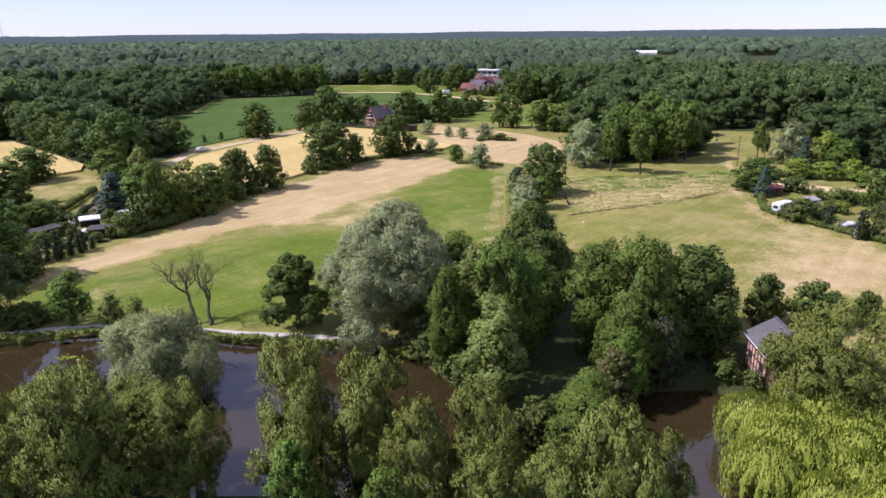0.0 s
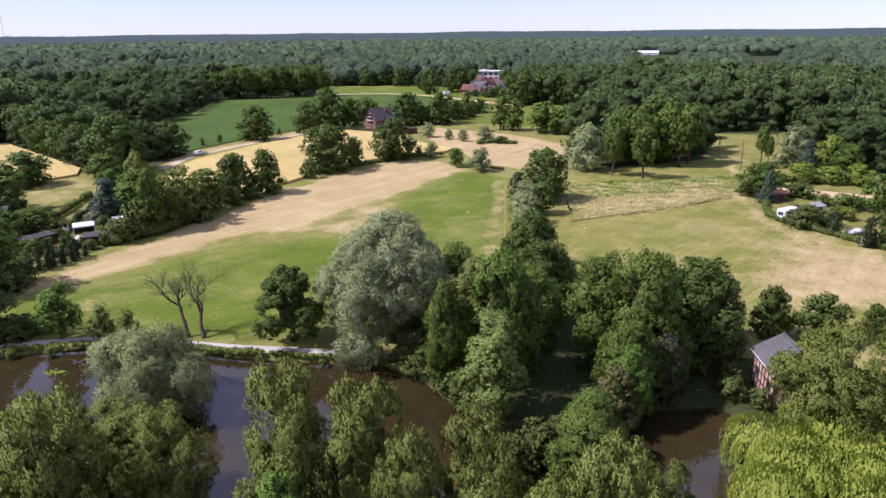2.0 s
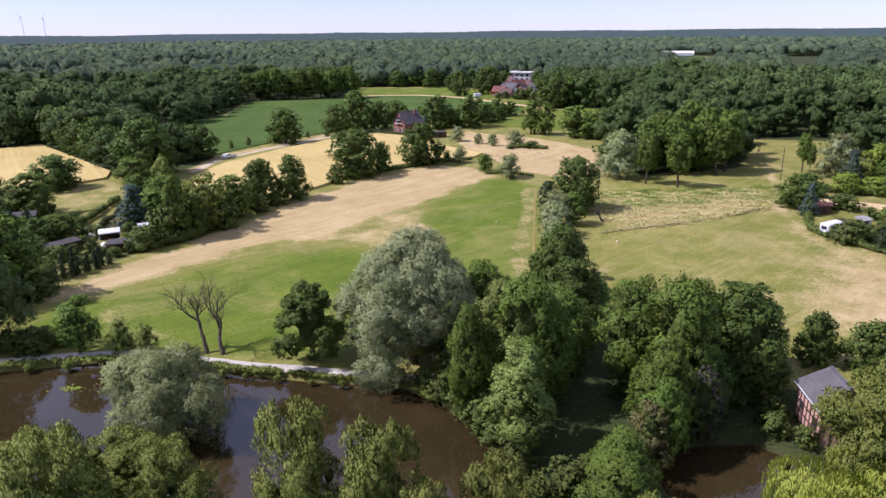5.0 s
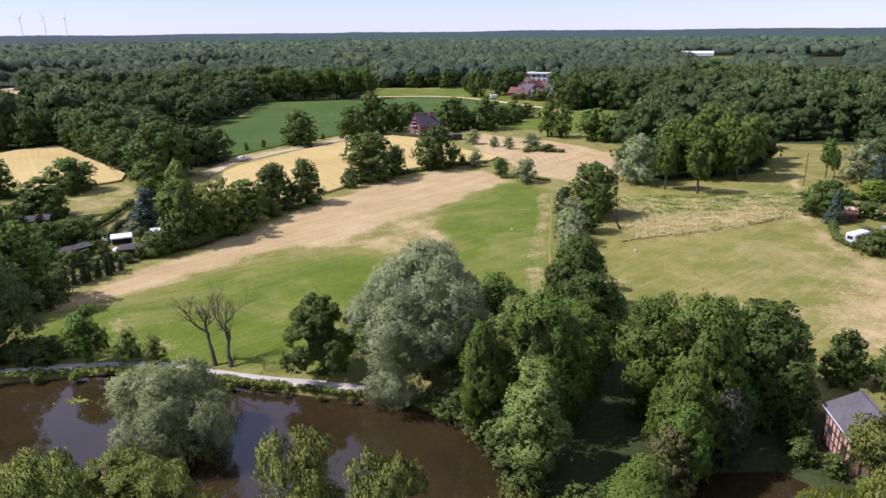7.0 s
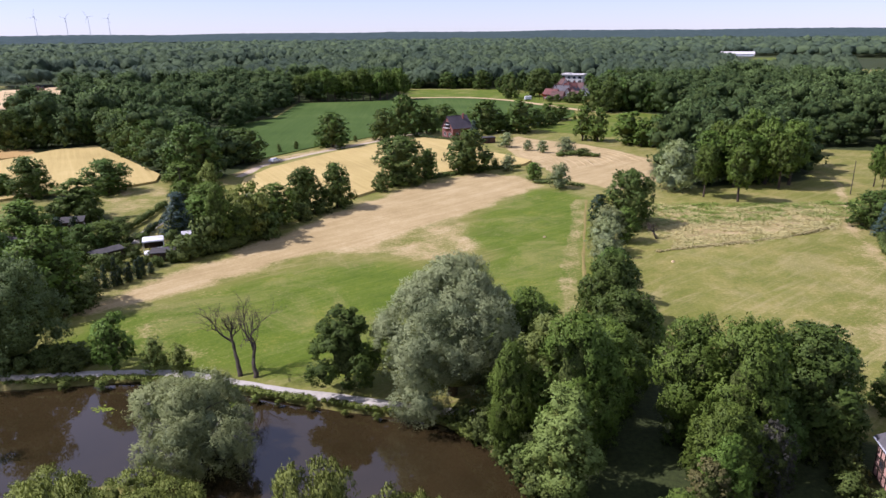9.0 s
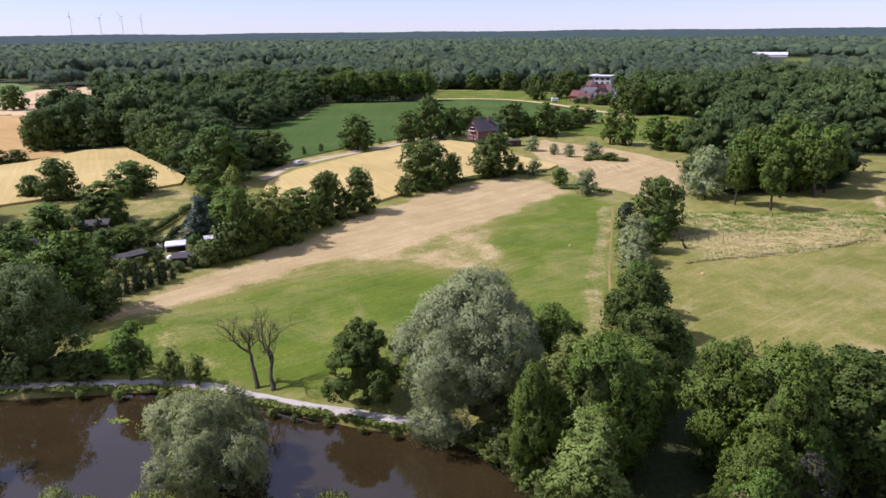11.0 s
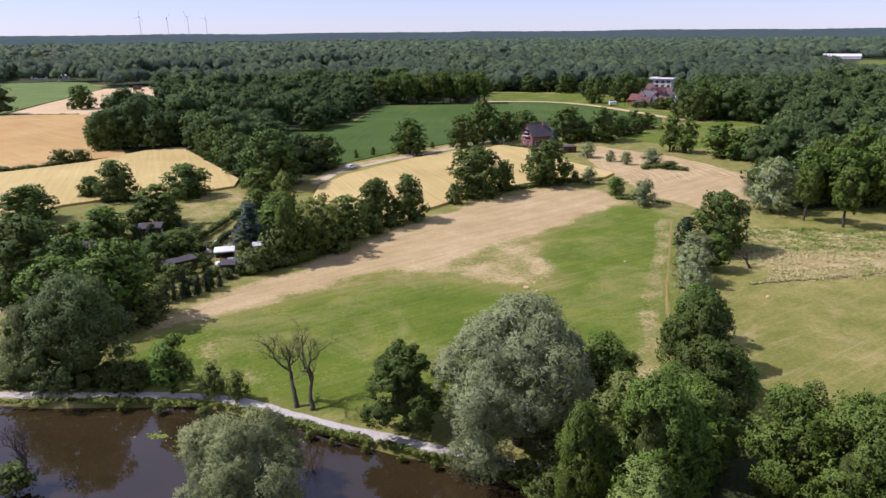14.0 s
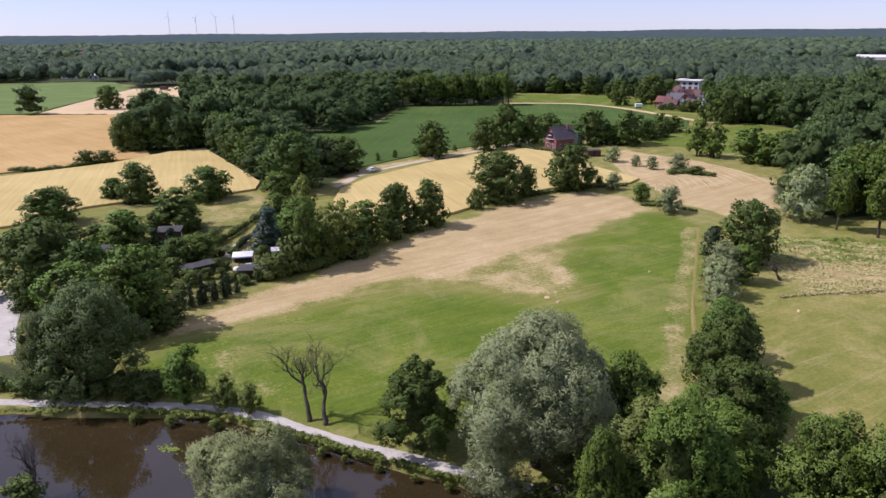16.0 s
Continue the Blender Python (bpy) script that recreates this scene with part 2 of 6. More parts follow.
# Bluer still for the horizon, again haze painted into the leaf colour.
FOREST_FAR = leafy("hazed_woodland", srgb(48, 62, 60), srgb(76, 92, 86), 0.7, 0.1, 0.2, srgb(90, 106, 94), 0.3, 0.01)
FOREST = leafy("woodland_leaves", srgb(56, 76, 44), srgb(87, 107, 60), 0.7, 0.1, 0.25, srgb(114, 134, 74), 0.18, 0.12)


# ---- mesh tools ----
def mesh_of(name, verts, faces, mats, index=None, smooth=False, attrs=None, normals=None):
    """A mesh from arrays; faces is a list of arrays of quads or triangles."""
    me = bpy.data.meshes.new(name)
    verts = np.asarray(verts, np.float32)
    faces = [np.asarray(f, np.int32) for f in faces if len(f)]
    loops = np.concatenate([f.ravel() for f in faces])
    sizes = np.concatenate([np.full(len(f), f.shape[1], np.int32) for f in faces])
    me.vertices.add(len(verts))
    me.vertices.foreach_set("co", verts.ravel())
    me.loops.add(len(loops))
    me.loops.foreach_set("vertex_index", loops)
    me.polygons.add(len(sizes))
    me.polygons.foreach_set("loop_start", np.concatenate([[0], np.cumsum(sizes)[:-1]]).astype(np.int32))
    if index is not None:
        me.polygons.foreach_set("material_index", np.asarray(index, np.int32))
    me.polygons.foreach_set("use_smooth", np.full(len(sizes), smooth))
    for m in mats:
        me.materials.append(m)
    for key, values in (attrs or {}).items():
        me.attributes.new(key, "FLOAT", "POINT").data.foreach_set("value", np.asarray(values, np.float32))
    me.update(calc_edges=True)
    me.validate()
    if normals is not None:
        me.polygons.foreach_set("use_smooth", np.full(len(me.polygons), True))
        me.normals_split_custom_set_from_vertices(np.asarray(normals, np.float32))
    return me


def part(name, bm, material, parent=None, label=""):
    """Links a bmesh as one mesh object under a thing or a part."""
    me = bpy.data.meshes.new(name)
    bm.to_mesh(me)
    bm.free()
    for m in material if isinstance(material, (list, tuple)) else [material]:
        me.materials.append(m)
    ob = new(name, me)
    ob.parent = parent
    return tagged(ob, label)


def thing(name, m, label, category, group="", kind=""):
    ob = new(name)
    ob.matrix_world = m
    ob.empty_display_size = 0.5
    return tagged(ob, label, category, group, kind)


def box(bm, x0, y0, z0, x1, y1, z1, bevel=0.0):
    vs = [bm.verts.new((x, y, z)) for x in (x0, x1) for y in (y0, y1) for z in (z0, z1)]
    fs = [bm.faces.new([vs[i] for i in f]) for f in ((0, 1, 3, 2), (4, 6, 7, 5), (0, 4, 5, 1), (2, 3, 7, 6), (0, 2, 6, 4), (1, 5, 7, 3))]
    if bevel:
        bmesh.ops.bevel(bm, geom=list({e for f in fs for e in f.edges}), offset=bevel, segments=1, affect="EDGES")
    return bm


def boxes(*rows, bevel=0.0):
    bm = bmesh.new()
    for r in rows:
        box(bm, *r, bevel=bevel)
    return bm


def prism(bm, outline, z0, z1):
    """Extrudes a plan outline, counter-clockwise, between two heights."""
    lo, hi = [bm.verts.new((x, y, z0)) for x, y in outline], [bm.verts.new((x, y, z1)) for x, y in outline]
    bm.faces.new(hi)
    bm.faces.new(lo[::-1])
    k = len(outline)
    for i in range(k):
        bm.faces.new((lo[i], lo[(i + 1) % k], hi[(i + 1) % k], hi[i]))
    return bm


def tube(points, radii, sides=7):
    """Vertices and quads of a tapered tube along points."""
    pts = np.asarray(points, float)
    n = len(pts)
    way = np.gradient(pts, axis=0)
    way /= np.linalg.norm(way, axis=1, keepdims=True) + 1e-9
    ref = np.where(np.abs(way[:, 2:3]) > 0.9, (1.0, 0, 0), (0, 0, 1.0))
    a = np.cross(way, ref)
    a /= np.linalg.norm(a, axis=1, keepdims=True) + 1e-9
    b = np.cross(way, a)
    ang = np.arange(sides) / sides * 2 * np.pi
    v = pts[:, None] + np.asarray(radii, float)[:, None, None] * (a[:, None] * np.cos(ang)[None, :, None] + b[:, None] * np.sin(ang)[None, :, None])
    i, j = np.meshgrid(np.arange(n - 1), np.arange(sides), indexing="ij")
    j2 = (j + 1) % sides
    q = np.stack([i * sides + j, i * sides + j2, (i + 1) * sides + j2, (i + 1) * sides + j], -1).reshape(-1, 4)
    return v.reshape(-1, 3), q


def gather(pieces):
    """Joins (verts, quads) pairs."""
    vs, qs, k = [], [], 0
    for v, q in pieces:
        vs.append(v)
        qs.append(q + k)
        k += len(v)
    return np.concatenate(vs), np.concatenate(qs)


def inside(px, py, poly):
    poly = np.asarray(poly, float)
    hit = np.zeros(np.shape(px), bool)
    for (x0, y0), (x1, y1) in zip(poly, np.roll(poly, -1, 0)):
        cross = ((y0 > py) != (y1 > py)) & (px < (x1 - x0) * (py - y0) / (y1 - y0 + 1e-12) + x0)
        hit ^= cross
    return hit


def edge_distance(px, py, line, closed=True):
    """Distance from points to a polyline or outline."""
    line = np.asarray(line, float)
    best = np.full(np.shape(px), 1e9)
    ends = np.roll(line, -1, 0) if closed else line[1:]
    for (x0, y0), (x1, y1) in zip(line, ends):
        dx, dy = x1 - x0, y1 - y0
        s = np.clip(((px - x0) * dx + (py - y0) * dy) / (dx * dx + dy * dy + 1e-12), 0, 1)
        best = np.minimum(best, np.hypot(px - x0 - s * dx, py - y0 - s * dy))
    return best


def zone(px, py, poly, soft):
    """1 well inside the outline, 0.5 on it, 0 well outside."""
    d = edge_distance(px, py, poly) * np.where(inside(px, py, poly), 1, -1)
    return np.clip(0.5 + d / (2 * soft), 0, 1)


def curve_through(points, step=1.0):
    """A smooth line through plan points (Catmull-Rom)."""
    p = np.asarray(points, float)
    p = np.concatenate([[2 * p[0] - p[1]], p, [2 * p[-1] - p[-2]]])
    out = []
    for a, b, c, d in zip(p, p[1:], p[2:], p[3:]):
        for s in np.linspace(0, 1, max(2, int(np.linalg.norm(c - b) / step)), endpoint=False):
            out.append(0.5 * (2 * b + (c - a) * s + (2 * a - 5 * b + 4 * c - d) * s * s + (3 * b - a - 3 * c + d) * s ** 3))
    out.append(p[-2])
    return np.array(out)


# ---- plan of the ground ----
FAR_SHORE = [(-110, 77), (-84, 81), (-72, 84), (-66, 85.8), (-56, 87.9), (-48, 89), (-42, 88.8), (-36, 87.8), (-31, 86.8), (-25, 85.8), (-19, 84.9), (-13, 84), (-8, 83)]
POND = FAR_SHORE + [(-3, 80), (0, 75), (3, 71), (4, 60), (1, 54), (-8, 53), (-20, 53), (-25, 56), (-27, 63), (-30, 67), (-40, 68), (-47, 62), (-60, 52), (-110, 45)]
CREEK = [(19, 70), (24, 71.5), (31, 72.5), (34, 69), (29, 64), (27.5, 58), (28, 53), (33, 44), (26, 40), (22, 50), (22, 58), (20, 64)]
LUSH = [(-66, 93), (-68, 103), (-57, 115), (-50, 125), (-40, 135), (-29, 139), (-15, 136), (-10, 136), (-4, 146), (-12, 158), (-8, 181), (4, 207), (12, 209), (19, 200), (17, 165), (13, 130), (9, 110), (2, 96), (-10, 90)]
HAY = [(-75, 106), (-69, 119), (-60, 137), (-54, 153), (-47, 172), (-38, 196), (-30, 210), (-14, 230), (0, 226), (6, 213), (2, 205), (-9, 186), (-20, 168), (-31, 150), (-42, 144), (-50, 132), (-58, 121), (-65, 112)]
STRAW_PATCH = [(-46, 141), (-36, 156), (-24, 174), (-13, 186), (-9, 162), (-4, 148), (-9, 140), (-19, 138), (-30, 142)]
YELLOWED = [(-66, 104), (-64, 112), (-58, 120), (-50, 131), (-43, 141), (-46, 126), (-47, 113), (-46, 104), (-43, 95), (-53, 93), (-61, 95)]
STUBBLE_RIGHT = [(-2, 311), (7, 302), (24, 292), (36, 277), (46, 258), (44, 225), (33, 212), (27, 209), (14, 222), (8, 240), (0, 255), (-8, 290)]
ROUGH = [(31, 183), (34, 192), (55, 190), (76, 196), (80, 185), (73, 172), (49, 158), (33, 153), (30, 165)]
DRY_RIGHT = [(70, 170), (62, 135), (48, 116), (50, 98), (95, 82), (100, 105), (86, 131), (76, 152), (78, 172)]
TRACK = [(16.5, 195), (13, 160), (10.5, 140), (10, 121), (7, 104)]
PALE_GREEN = [(-96, 550), (-20, 560), (24, 505), (40, 440), (33, 416), (12, 442), (-10, 470), (-35, 488), (-74, 484)]
GREEN_RIGHT = [(0, 336), (28, 372), (60, 406), (84, 380), (68, 324), (56, 302), (34, 312)]
OLIVE_LEFT = [(-110, 208), (-100, 200), (-90, 176), (-89, 160), (-99, 162), (-120, 190)]
WHEAT_NEAR = [(-85, 214), (-83, 232), (-71, 262), (-58, 284), (-41, 302), (-29, 297), (-13, 270), (4, 251), (1, 243), (-12, 239), (-23, 229), (-37, 209), (-44, 194), (-51, 185), (-59, 178), (-67, 176), (-75, 186), (-81, 200)]
WHEAT_LEFT = [(-208, 203), (-187, 236), (-182, 262), (-172, 273), (-115, 218), (-111, 208), (-122, 192), (-136, 188), (-146, 176), (-150, 155), (-162, 142), (-232, 150)]
WHEAT_BACK = [(-372, 354), (-296, 372), (-182, 251), (-203, 222), (-214, 208), (-330, 240), (-430, 320)]
STUBBLE_BACK = [(-352, 367), (-377, 423), (-421, 535), (-404, 582), (-345, 484), (-296, 375), (-315, 369)]
GREEN_BACK = [(-356, 366), (-380, 426), (-424, 540), (-500, 611), (-540, 613), (-640, 560), (-560, 420), (-440, 350), (-376, 358)]
CROP_FIELD = [(-93, 250), (-112, 266), (-148, 322), (-131, 370), (-143, 447), (-98, 461), (-83, 477), (-60, 483), (-35, 482), (-10, 464), (12, 434), (29, 409), (26, 380), (2, 350), (-30, 332), (-63, 307), (-80, 280)]
VALLEY = [(-80, 92), (-78, 106), (-72, 122), (-66, 140), (-95, 160), (-120, 188), (-112, 213), (-92, 216), (-92, 246), (-138, 308), (-133, 370), (-146, 450), (-98, 464), (-86, 480), (-97, 562), (-15, 564),
          (30, 505), (50, 470), (44, 412), (62, 406), (84, 380), (66, 325), (48, 262), (40, 228), (48, 212), (86, 226), (110, 284), (138, 280), (124, 212), (84, 178), (86, 135), (110, 95), (75, 40), (-60, 40), (-110, 60)]
GARDEN_LEFT = [(-80, 92), (-140, 92), (-210, 150), (-235, 172), (-170, 178), (-120, 188), (-95, 160), (-66, 140), (-72, 122)]
COPSE_SHADE = [(4, 52), (4, 66), (0, 80), (4, 92), (13, 118), (20, 106), (22, 92), (36, 86), (48, 78), (60, 60), (50, 30), (-60, 30), (-50, 52), (-30, 66), (-24, 54), (2, 52)]
FIELD_GAP = [(-240, 166), (-168, 176), (-186, 230), (-186, 252), (-298, 372), (-322, 398), (-352, 372), (-300, 300), (-330, 240)]
GARDEN_RIGHT = [(84, 178), (86, 135), (110, 95), (190, 110), (170, 180), (124, 200)]
VILLAGE = [(-2, 478), (20, 540), (24, 640), (56, 640), (62, 500), (44, 466)]
STUBBLE_GAP = [(-254, 313), (-240, 324), (-235, 348), (-368, 544), (-421, 548), (-446, 527)]
CROP_GAP = [(-104, 232), (-152, 322), (-136, 330), (-90, 262)]
LAWN_FAR = [(179, 635), (341, 1197), (392, 1181), (206, 626)]
FAR_LEFT = [(-820, 850), (-1108, 1120), (-1018, 1204), (-752, 905)]
FAR_YARD = [(-590, 606), (-630, 650), (-560, 690), (-528, 650)]
FAR_RIGHT = [(225, 519), (361, 830), (385, 820), (240, 512)]

near = lambda a, b, s: list(np.arange(a, b, s))
xs = np.array([-5200, -4000, -3000, -2200, -1600, -1200, -900, -700, -560, -480] + near(-420, -140, 8) + near(-140, 130, 1.25) + near(130, 260, 8) + [270, 300, 350, 420, 520, 700, 900, 1200, 1600, 2200, 3000, 4000, 5200], float)
ys = np.array([-2600, -1600, -1000, -600, -350, -200, -120, -60, -30, -10] + near(10, 40, 4) + near(40, 240, 1.25) + near(240, 420, 4) + near(420, 660, 10) + [680, 720, 780, 850, 950, 1080, 1220, 1400, 1700, 2100, 2700, 3500, 4300, 5200], float)
gx, gy = (a.ravel() for a in np.meshgrid(xs, ys))
lattice = np.array([noise.noise(Vector((x * 0.09, y * 0.09, 0))) for x, y in zip(gx, gy)])
wx, wy = gx + 1.2 * lattice, gy - 1.1 * lattice
pond = np.maximum(zone(wx, wy, POND, 0.9), zone(wx, wy, CREEK, 1.0))
height = 0.05 * lattice * (np.hypot(gx, gy - 100) < 400) - 2.2 * pond ** 1.3
open_land = zone(wx, wy, VALLEY, 4)
for outline in (FIELD_GAP, FAR_LEFT, FAR_RIGHT, WHEAT_LEFT, WHEAT_BACK, STUBBLE_BACK, GREEN_BACK, LAWN_FAR):
    open_land = np.maximum(open_land, zone(wx, wy, outline, 4))
wooded = 1 - np.maximum(open_land, np.maximum(zone(gx, gy, GARDEN_LEFT, 3), zone(gx, gy, GARDEN_RIGHT, 3)) * 0.62)
# Under the copse the dark floor colour paints in the trees' shade.
wooded = np.maximum(wooded, zone(wx, wy, COPSE_SHADE, 2.5))
lush = np.zeros(len(gx))
for outline, soft in ((LUSH, 11), (PALE_GREEN, 3), (GREEN_RIGHT, 3), (LAWN_FAR, 3)):
    lush = np.maximum(lush, zone(wx, wy, outline, soft))
dry = np.zeros(len(gx))
for outline, soft, most in ((HAY, 5, 1), (STRAW_PATCH, 4, 0.49), (YELLOWED, 12, 0.41), (STUBBLE_RIGHT, 2, 1), (ROUGH, 7, 0.58), (DRY_RIGHT, 14, 0.62), (OLIVE_LEFT, 3, 0.4)):
    dry = np.maximum(dry, zone(wx, wy, outline, soft) * most)
dry = np.maximum(dry, 0.47 * np.clip(1.6 - edge_distance(wx, wy, TRACK, False) / 2.2, 0, 1))
SHORE_DRY = [(-66, 95), (-58, 103), (-44, 101), (-36, 95.5), (-44, 93.5), (-56, 93)]
dry = np.maximum(dry, zone(wx, wy, SHORE_DRY, 6) * 0.5)
VERGE = [(-90, 222), (-91, 240), (-86, 253), (-79, 267), (-67, 288), (-53, 313)]
dry = np.maximum(dry, 0.62 * np.clip(1.5 - edge_distance(wx, wy, VERGE, False) / 3.0, 0, 1))
GARDEN_WAY = [(94, 226), (84, 195), (75.5, 174), (72, 151), (71.3, 126), (73, 112)]
dry = np.maximum(dry, 0.5 * np.clip(1.5 - edge_distance(wx, wy, GARDEN_WAY, False) / 1.8, 0, 1))
mud = np.clip(2.5 * pond - 0.9, 0, 1)
nx, ny = len(xs), len(ys)
i, j = np.meshgrid(np.arange(ny - 1), np.arange(nx - 1), indexing="ij")
quads = np.stack([i * nx + j, i * nx + j + 1, (i + 1) * nx + j + 1, (i + 1) * nx + j], -1).reshape(-1, 4)
ground = new("ground", mesh_of("ground", np.stack([gx, gy, height], -1), [quads], [GROUND], smooth=True, attrs={"lush": lush, "dry": dry, "wood": wooded, "mud": mud}))
tagged(ground, "flat summer meadow ground, green and straw-dry in patches", "ground", kind="structure")

WATER_LEVEL = -0.75


def sheet(name, outline, z, mat, label, category, kind="structure"):
    bm = bmesh.new()
    bm.faces.new([bm.verts.new((x, y, z)) for x, y in outline])
    return tagged(part(name, bm, mat), label, category, kind=kind)


def grown(outline, by):
    """The outline pushed out from its middle."""
    mid = np.mean(outline, axis=0)
    out = []
    for p in np.asarray(outline, float):
        d = p - mid
        out.append(tuple(p + d / np.linalg.norm(d) * by))
    return out


sheet("pond_water", grown(POND, 3), WATER_LEVEL, WATER, "still brown pond water mirroring sky and trees", "water")
sheet("creek_water", grown(CREEK, 2), WATER_LEVEL + 0.01, WATER, "dark still mill creek water under trees", "water")


def field(name, outline, tall, mat, label):
    """A standing crop: a low block with a ragged, slightly wavy top."""
    o = np.asarray(outline, float)
    bm = prism(bmesh.new(), outline if sum(a[0] * b[1] - b[0] * a[1] for a, b in zip(o, np.roll(o, -1, 0))) > 0 else outline[::-1], -0.3, tall)
    return tagged(part(name, bm, mat), label, "field", kind="stuff")


field("wheat_field", WHEAT_NEAR, 0.65, WHEAT, "ripe golden wheat standing beside the hedgerow")
field("wheat_field", WHEAT_LEFT, 0.65, WHEAT, "ripe golden wheat along the dark wood")
field("barley_field", WHEAT_BACK, 0.6, WHEAT_FAR, "ripe orange-gold barley with wheel tracks")
field("stubble_field", STUBBLE_BACK, 0.35, STUBBLE, "pale harvested stubble beyond the barley")
field("stubble_field", STUBBLE_GAP, 0.34, STUBBLE, "pale harvested stubble behind a narrow wood")
field("stubble_field", FAR_LEFT, 0.34, STUBBLE, "pale distant stubble between far woods")
field("green_field", GREEN_BACK, 0.5, CROP_LIGHT, "bright green young crop beside far trees")
field("green_crop_field", CROP_FIELD, 0.3, CROP, "dark green leafy crop behind the brick house")


def ribbon(name, points, width, z, mat, label, category, ragged=0.25):
    line = curve_through(points, 0.8)
    way = np.gradient(line, axis=0)
    way /= np.linalg.norm(way, axis=1, keepdims=True)
    side = np.stack([-way[:, 1], way[:, 0]], -1)
    rng = np.random.default_rng(len(line))
    n = len(line)
    smooth = lambda: np.convolve(rng.normal(0, ragged, n + 8), np.ones(9) / 5, "valid")
    cols = [line + side * (width / 2 * s + smooth() * abs(s))[:, None] for s in (np.full(n, -1.0), np.full(n, -0.4), np.full(n, 0.4), np.full(n, 1.0))]
    lift = (z - 0.12, z, z, z - 0.12)
    v = np.concatenate([np.column_stack([c, np.full(n, h)]) for c, h in zip(cols, lift)])
    k = np.arange(n - 1)
    q = np.concatenate([np.stack([k + (c + 1) * n, k + c * n, k + c * n + 1, k + (c + 1) * n + 1], -1)[:, ::-1] for c in range(3)])
    return tagged(new(name, mesh_of(name, v, [q], [mat], smooth=True)), label, category, kind="structure")


ribbon("footpath", [(-110, 80), (-84, 84), (-76, 85.6), (-68, 87.2), (-61, 88.6), (-54, 90.2), (-47, 91), (-41, 90.4), (-35, 89.2), (-29, 88.1), (-23, 87.1), (-17, 86.4), (-12, 85.8), (-6, 85), (2, 86)], 1.8, 0.10, GRAVEL, "pale sandy gravel footpath along the pond", "path")
RUT = grained("bare_wheel_rut", srgb(112, 108, 52), srgb(152, 132, 78), 2.5, 0.9, 0.2)
for off in (1.0,):
    ribbon("wheel_rut", [(17.2 + off, 196), (14.4 + off, 165), (12.2 + off, 140), (11.4 + off, 121), (8.6 + off, 104)], 1.1, 0.05, RUT, "bare reddish wheel rut along the hedgerow", "track", 0.3)
sheet("yard", [(-88, 97), (-91, 95), (-108, 106), (-116, 118), (-108, 119), (-98, 107)], 0.09, GRAVEL, "pale sandy yard behind the bank trees", "yard")
ribbon("road", [(-89, 218), (-88.5, 226), (-88, 238), (-83, 252), (-76, 266), (-64, 287), (-50, 312), (-38, 332)], 2.9, 0.10, ASPHALT, "narrow grey country road beside the wheat", "road", 0.1)
RAKED = grained("raked_straw", srgb(170, 146, 100), srgb(202, 180, 134), 0.8, 0.9, 0.1)
RIM = np.array([(46, 256), (38, 275), (25, 290), (8, 301), (-3, 309)], float)
for k in range(15):
    row = RIM + (0, 0.6 * (k % 3)) + (np.array([(2, 232), (4, 240), (4, 247), (2, 254), (0, 262)], float) - RIM) * (0.04 + 0.062 * k)
    ribbon("straw_row", [tuple(p) for p in row], 0.5, 0.07, RAKED, "pale raked row of straw on the stubble", "straw", 0.35)
ribbon("farm_lane", [(-83, 147), (-85.3, 155), (-86.0, 166), (-87.5, 178)], 2.2, 0.10, GRAVEL, "pale dirt lane between garden hedges", "lane", 0.2)
ribbon("field_track", [(-83, 481), (-60, 487), (-35, 486), (-9, 468), (14.6, 438), (32, 413), (46, 401)], 5, 0.36, STUBBLE, "pale farm track across the green field", "lane", 0.2)


# ---- trees ----
def ico(level):
    bm = bmesh.new()
    bmesh.ops.create_icosphere(bm, subdivisions=level, radius=1)
    v = np.array([p.co for p in bm.verts])
    f = np.array([[p.index for p in q.verts] for q in bm.faces])
    bm.free()
    return v, f


ICO = {k: ico(k) for k in (1, 2)}


def unit(v):
    return v / (np.linalg.norm(v, axis=-1, keepdims=True) + 1e-9)


def sprays(rng, at, out, long, wide, hang):
    """Leaf sprays: pointed quads at the places given, facing outwards more or less."""
    n = len(at)
    face = unit(out + rng.normal(0, 0.45, (n, 3)) + (0, 0, 0.15))
    along = unit(np.cross(face, rng.normal(0, 1, (n, 3))))
    if hang:
        along = unit(along * (1 - hang) + np.array((0, 0, -1.0)) * hang)
    across = unit(np.cross(face, along))
    along = along * (long * rng.uniform(0.6, 1.3, (n, 1)) / 2)
    across = across * (wide * rng.uniform(0.6, 1.3, (n, 1)) / 2)
    v = np.stack([at - across - along * 0.8, at + along * 1.2, at + across - along * 0.6], 1).reshape(-1, 3)
    return v, np.arange(3 * n).reshape(-1, 3)


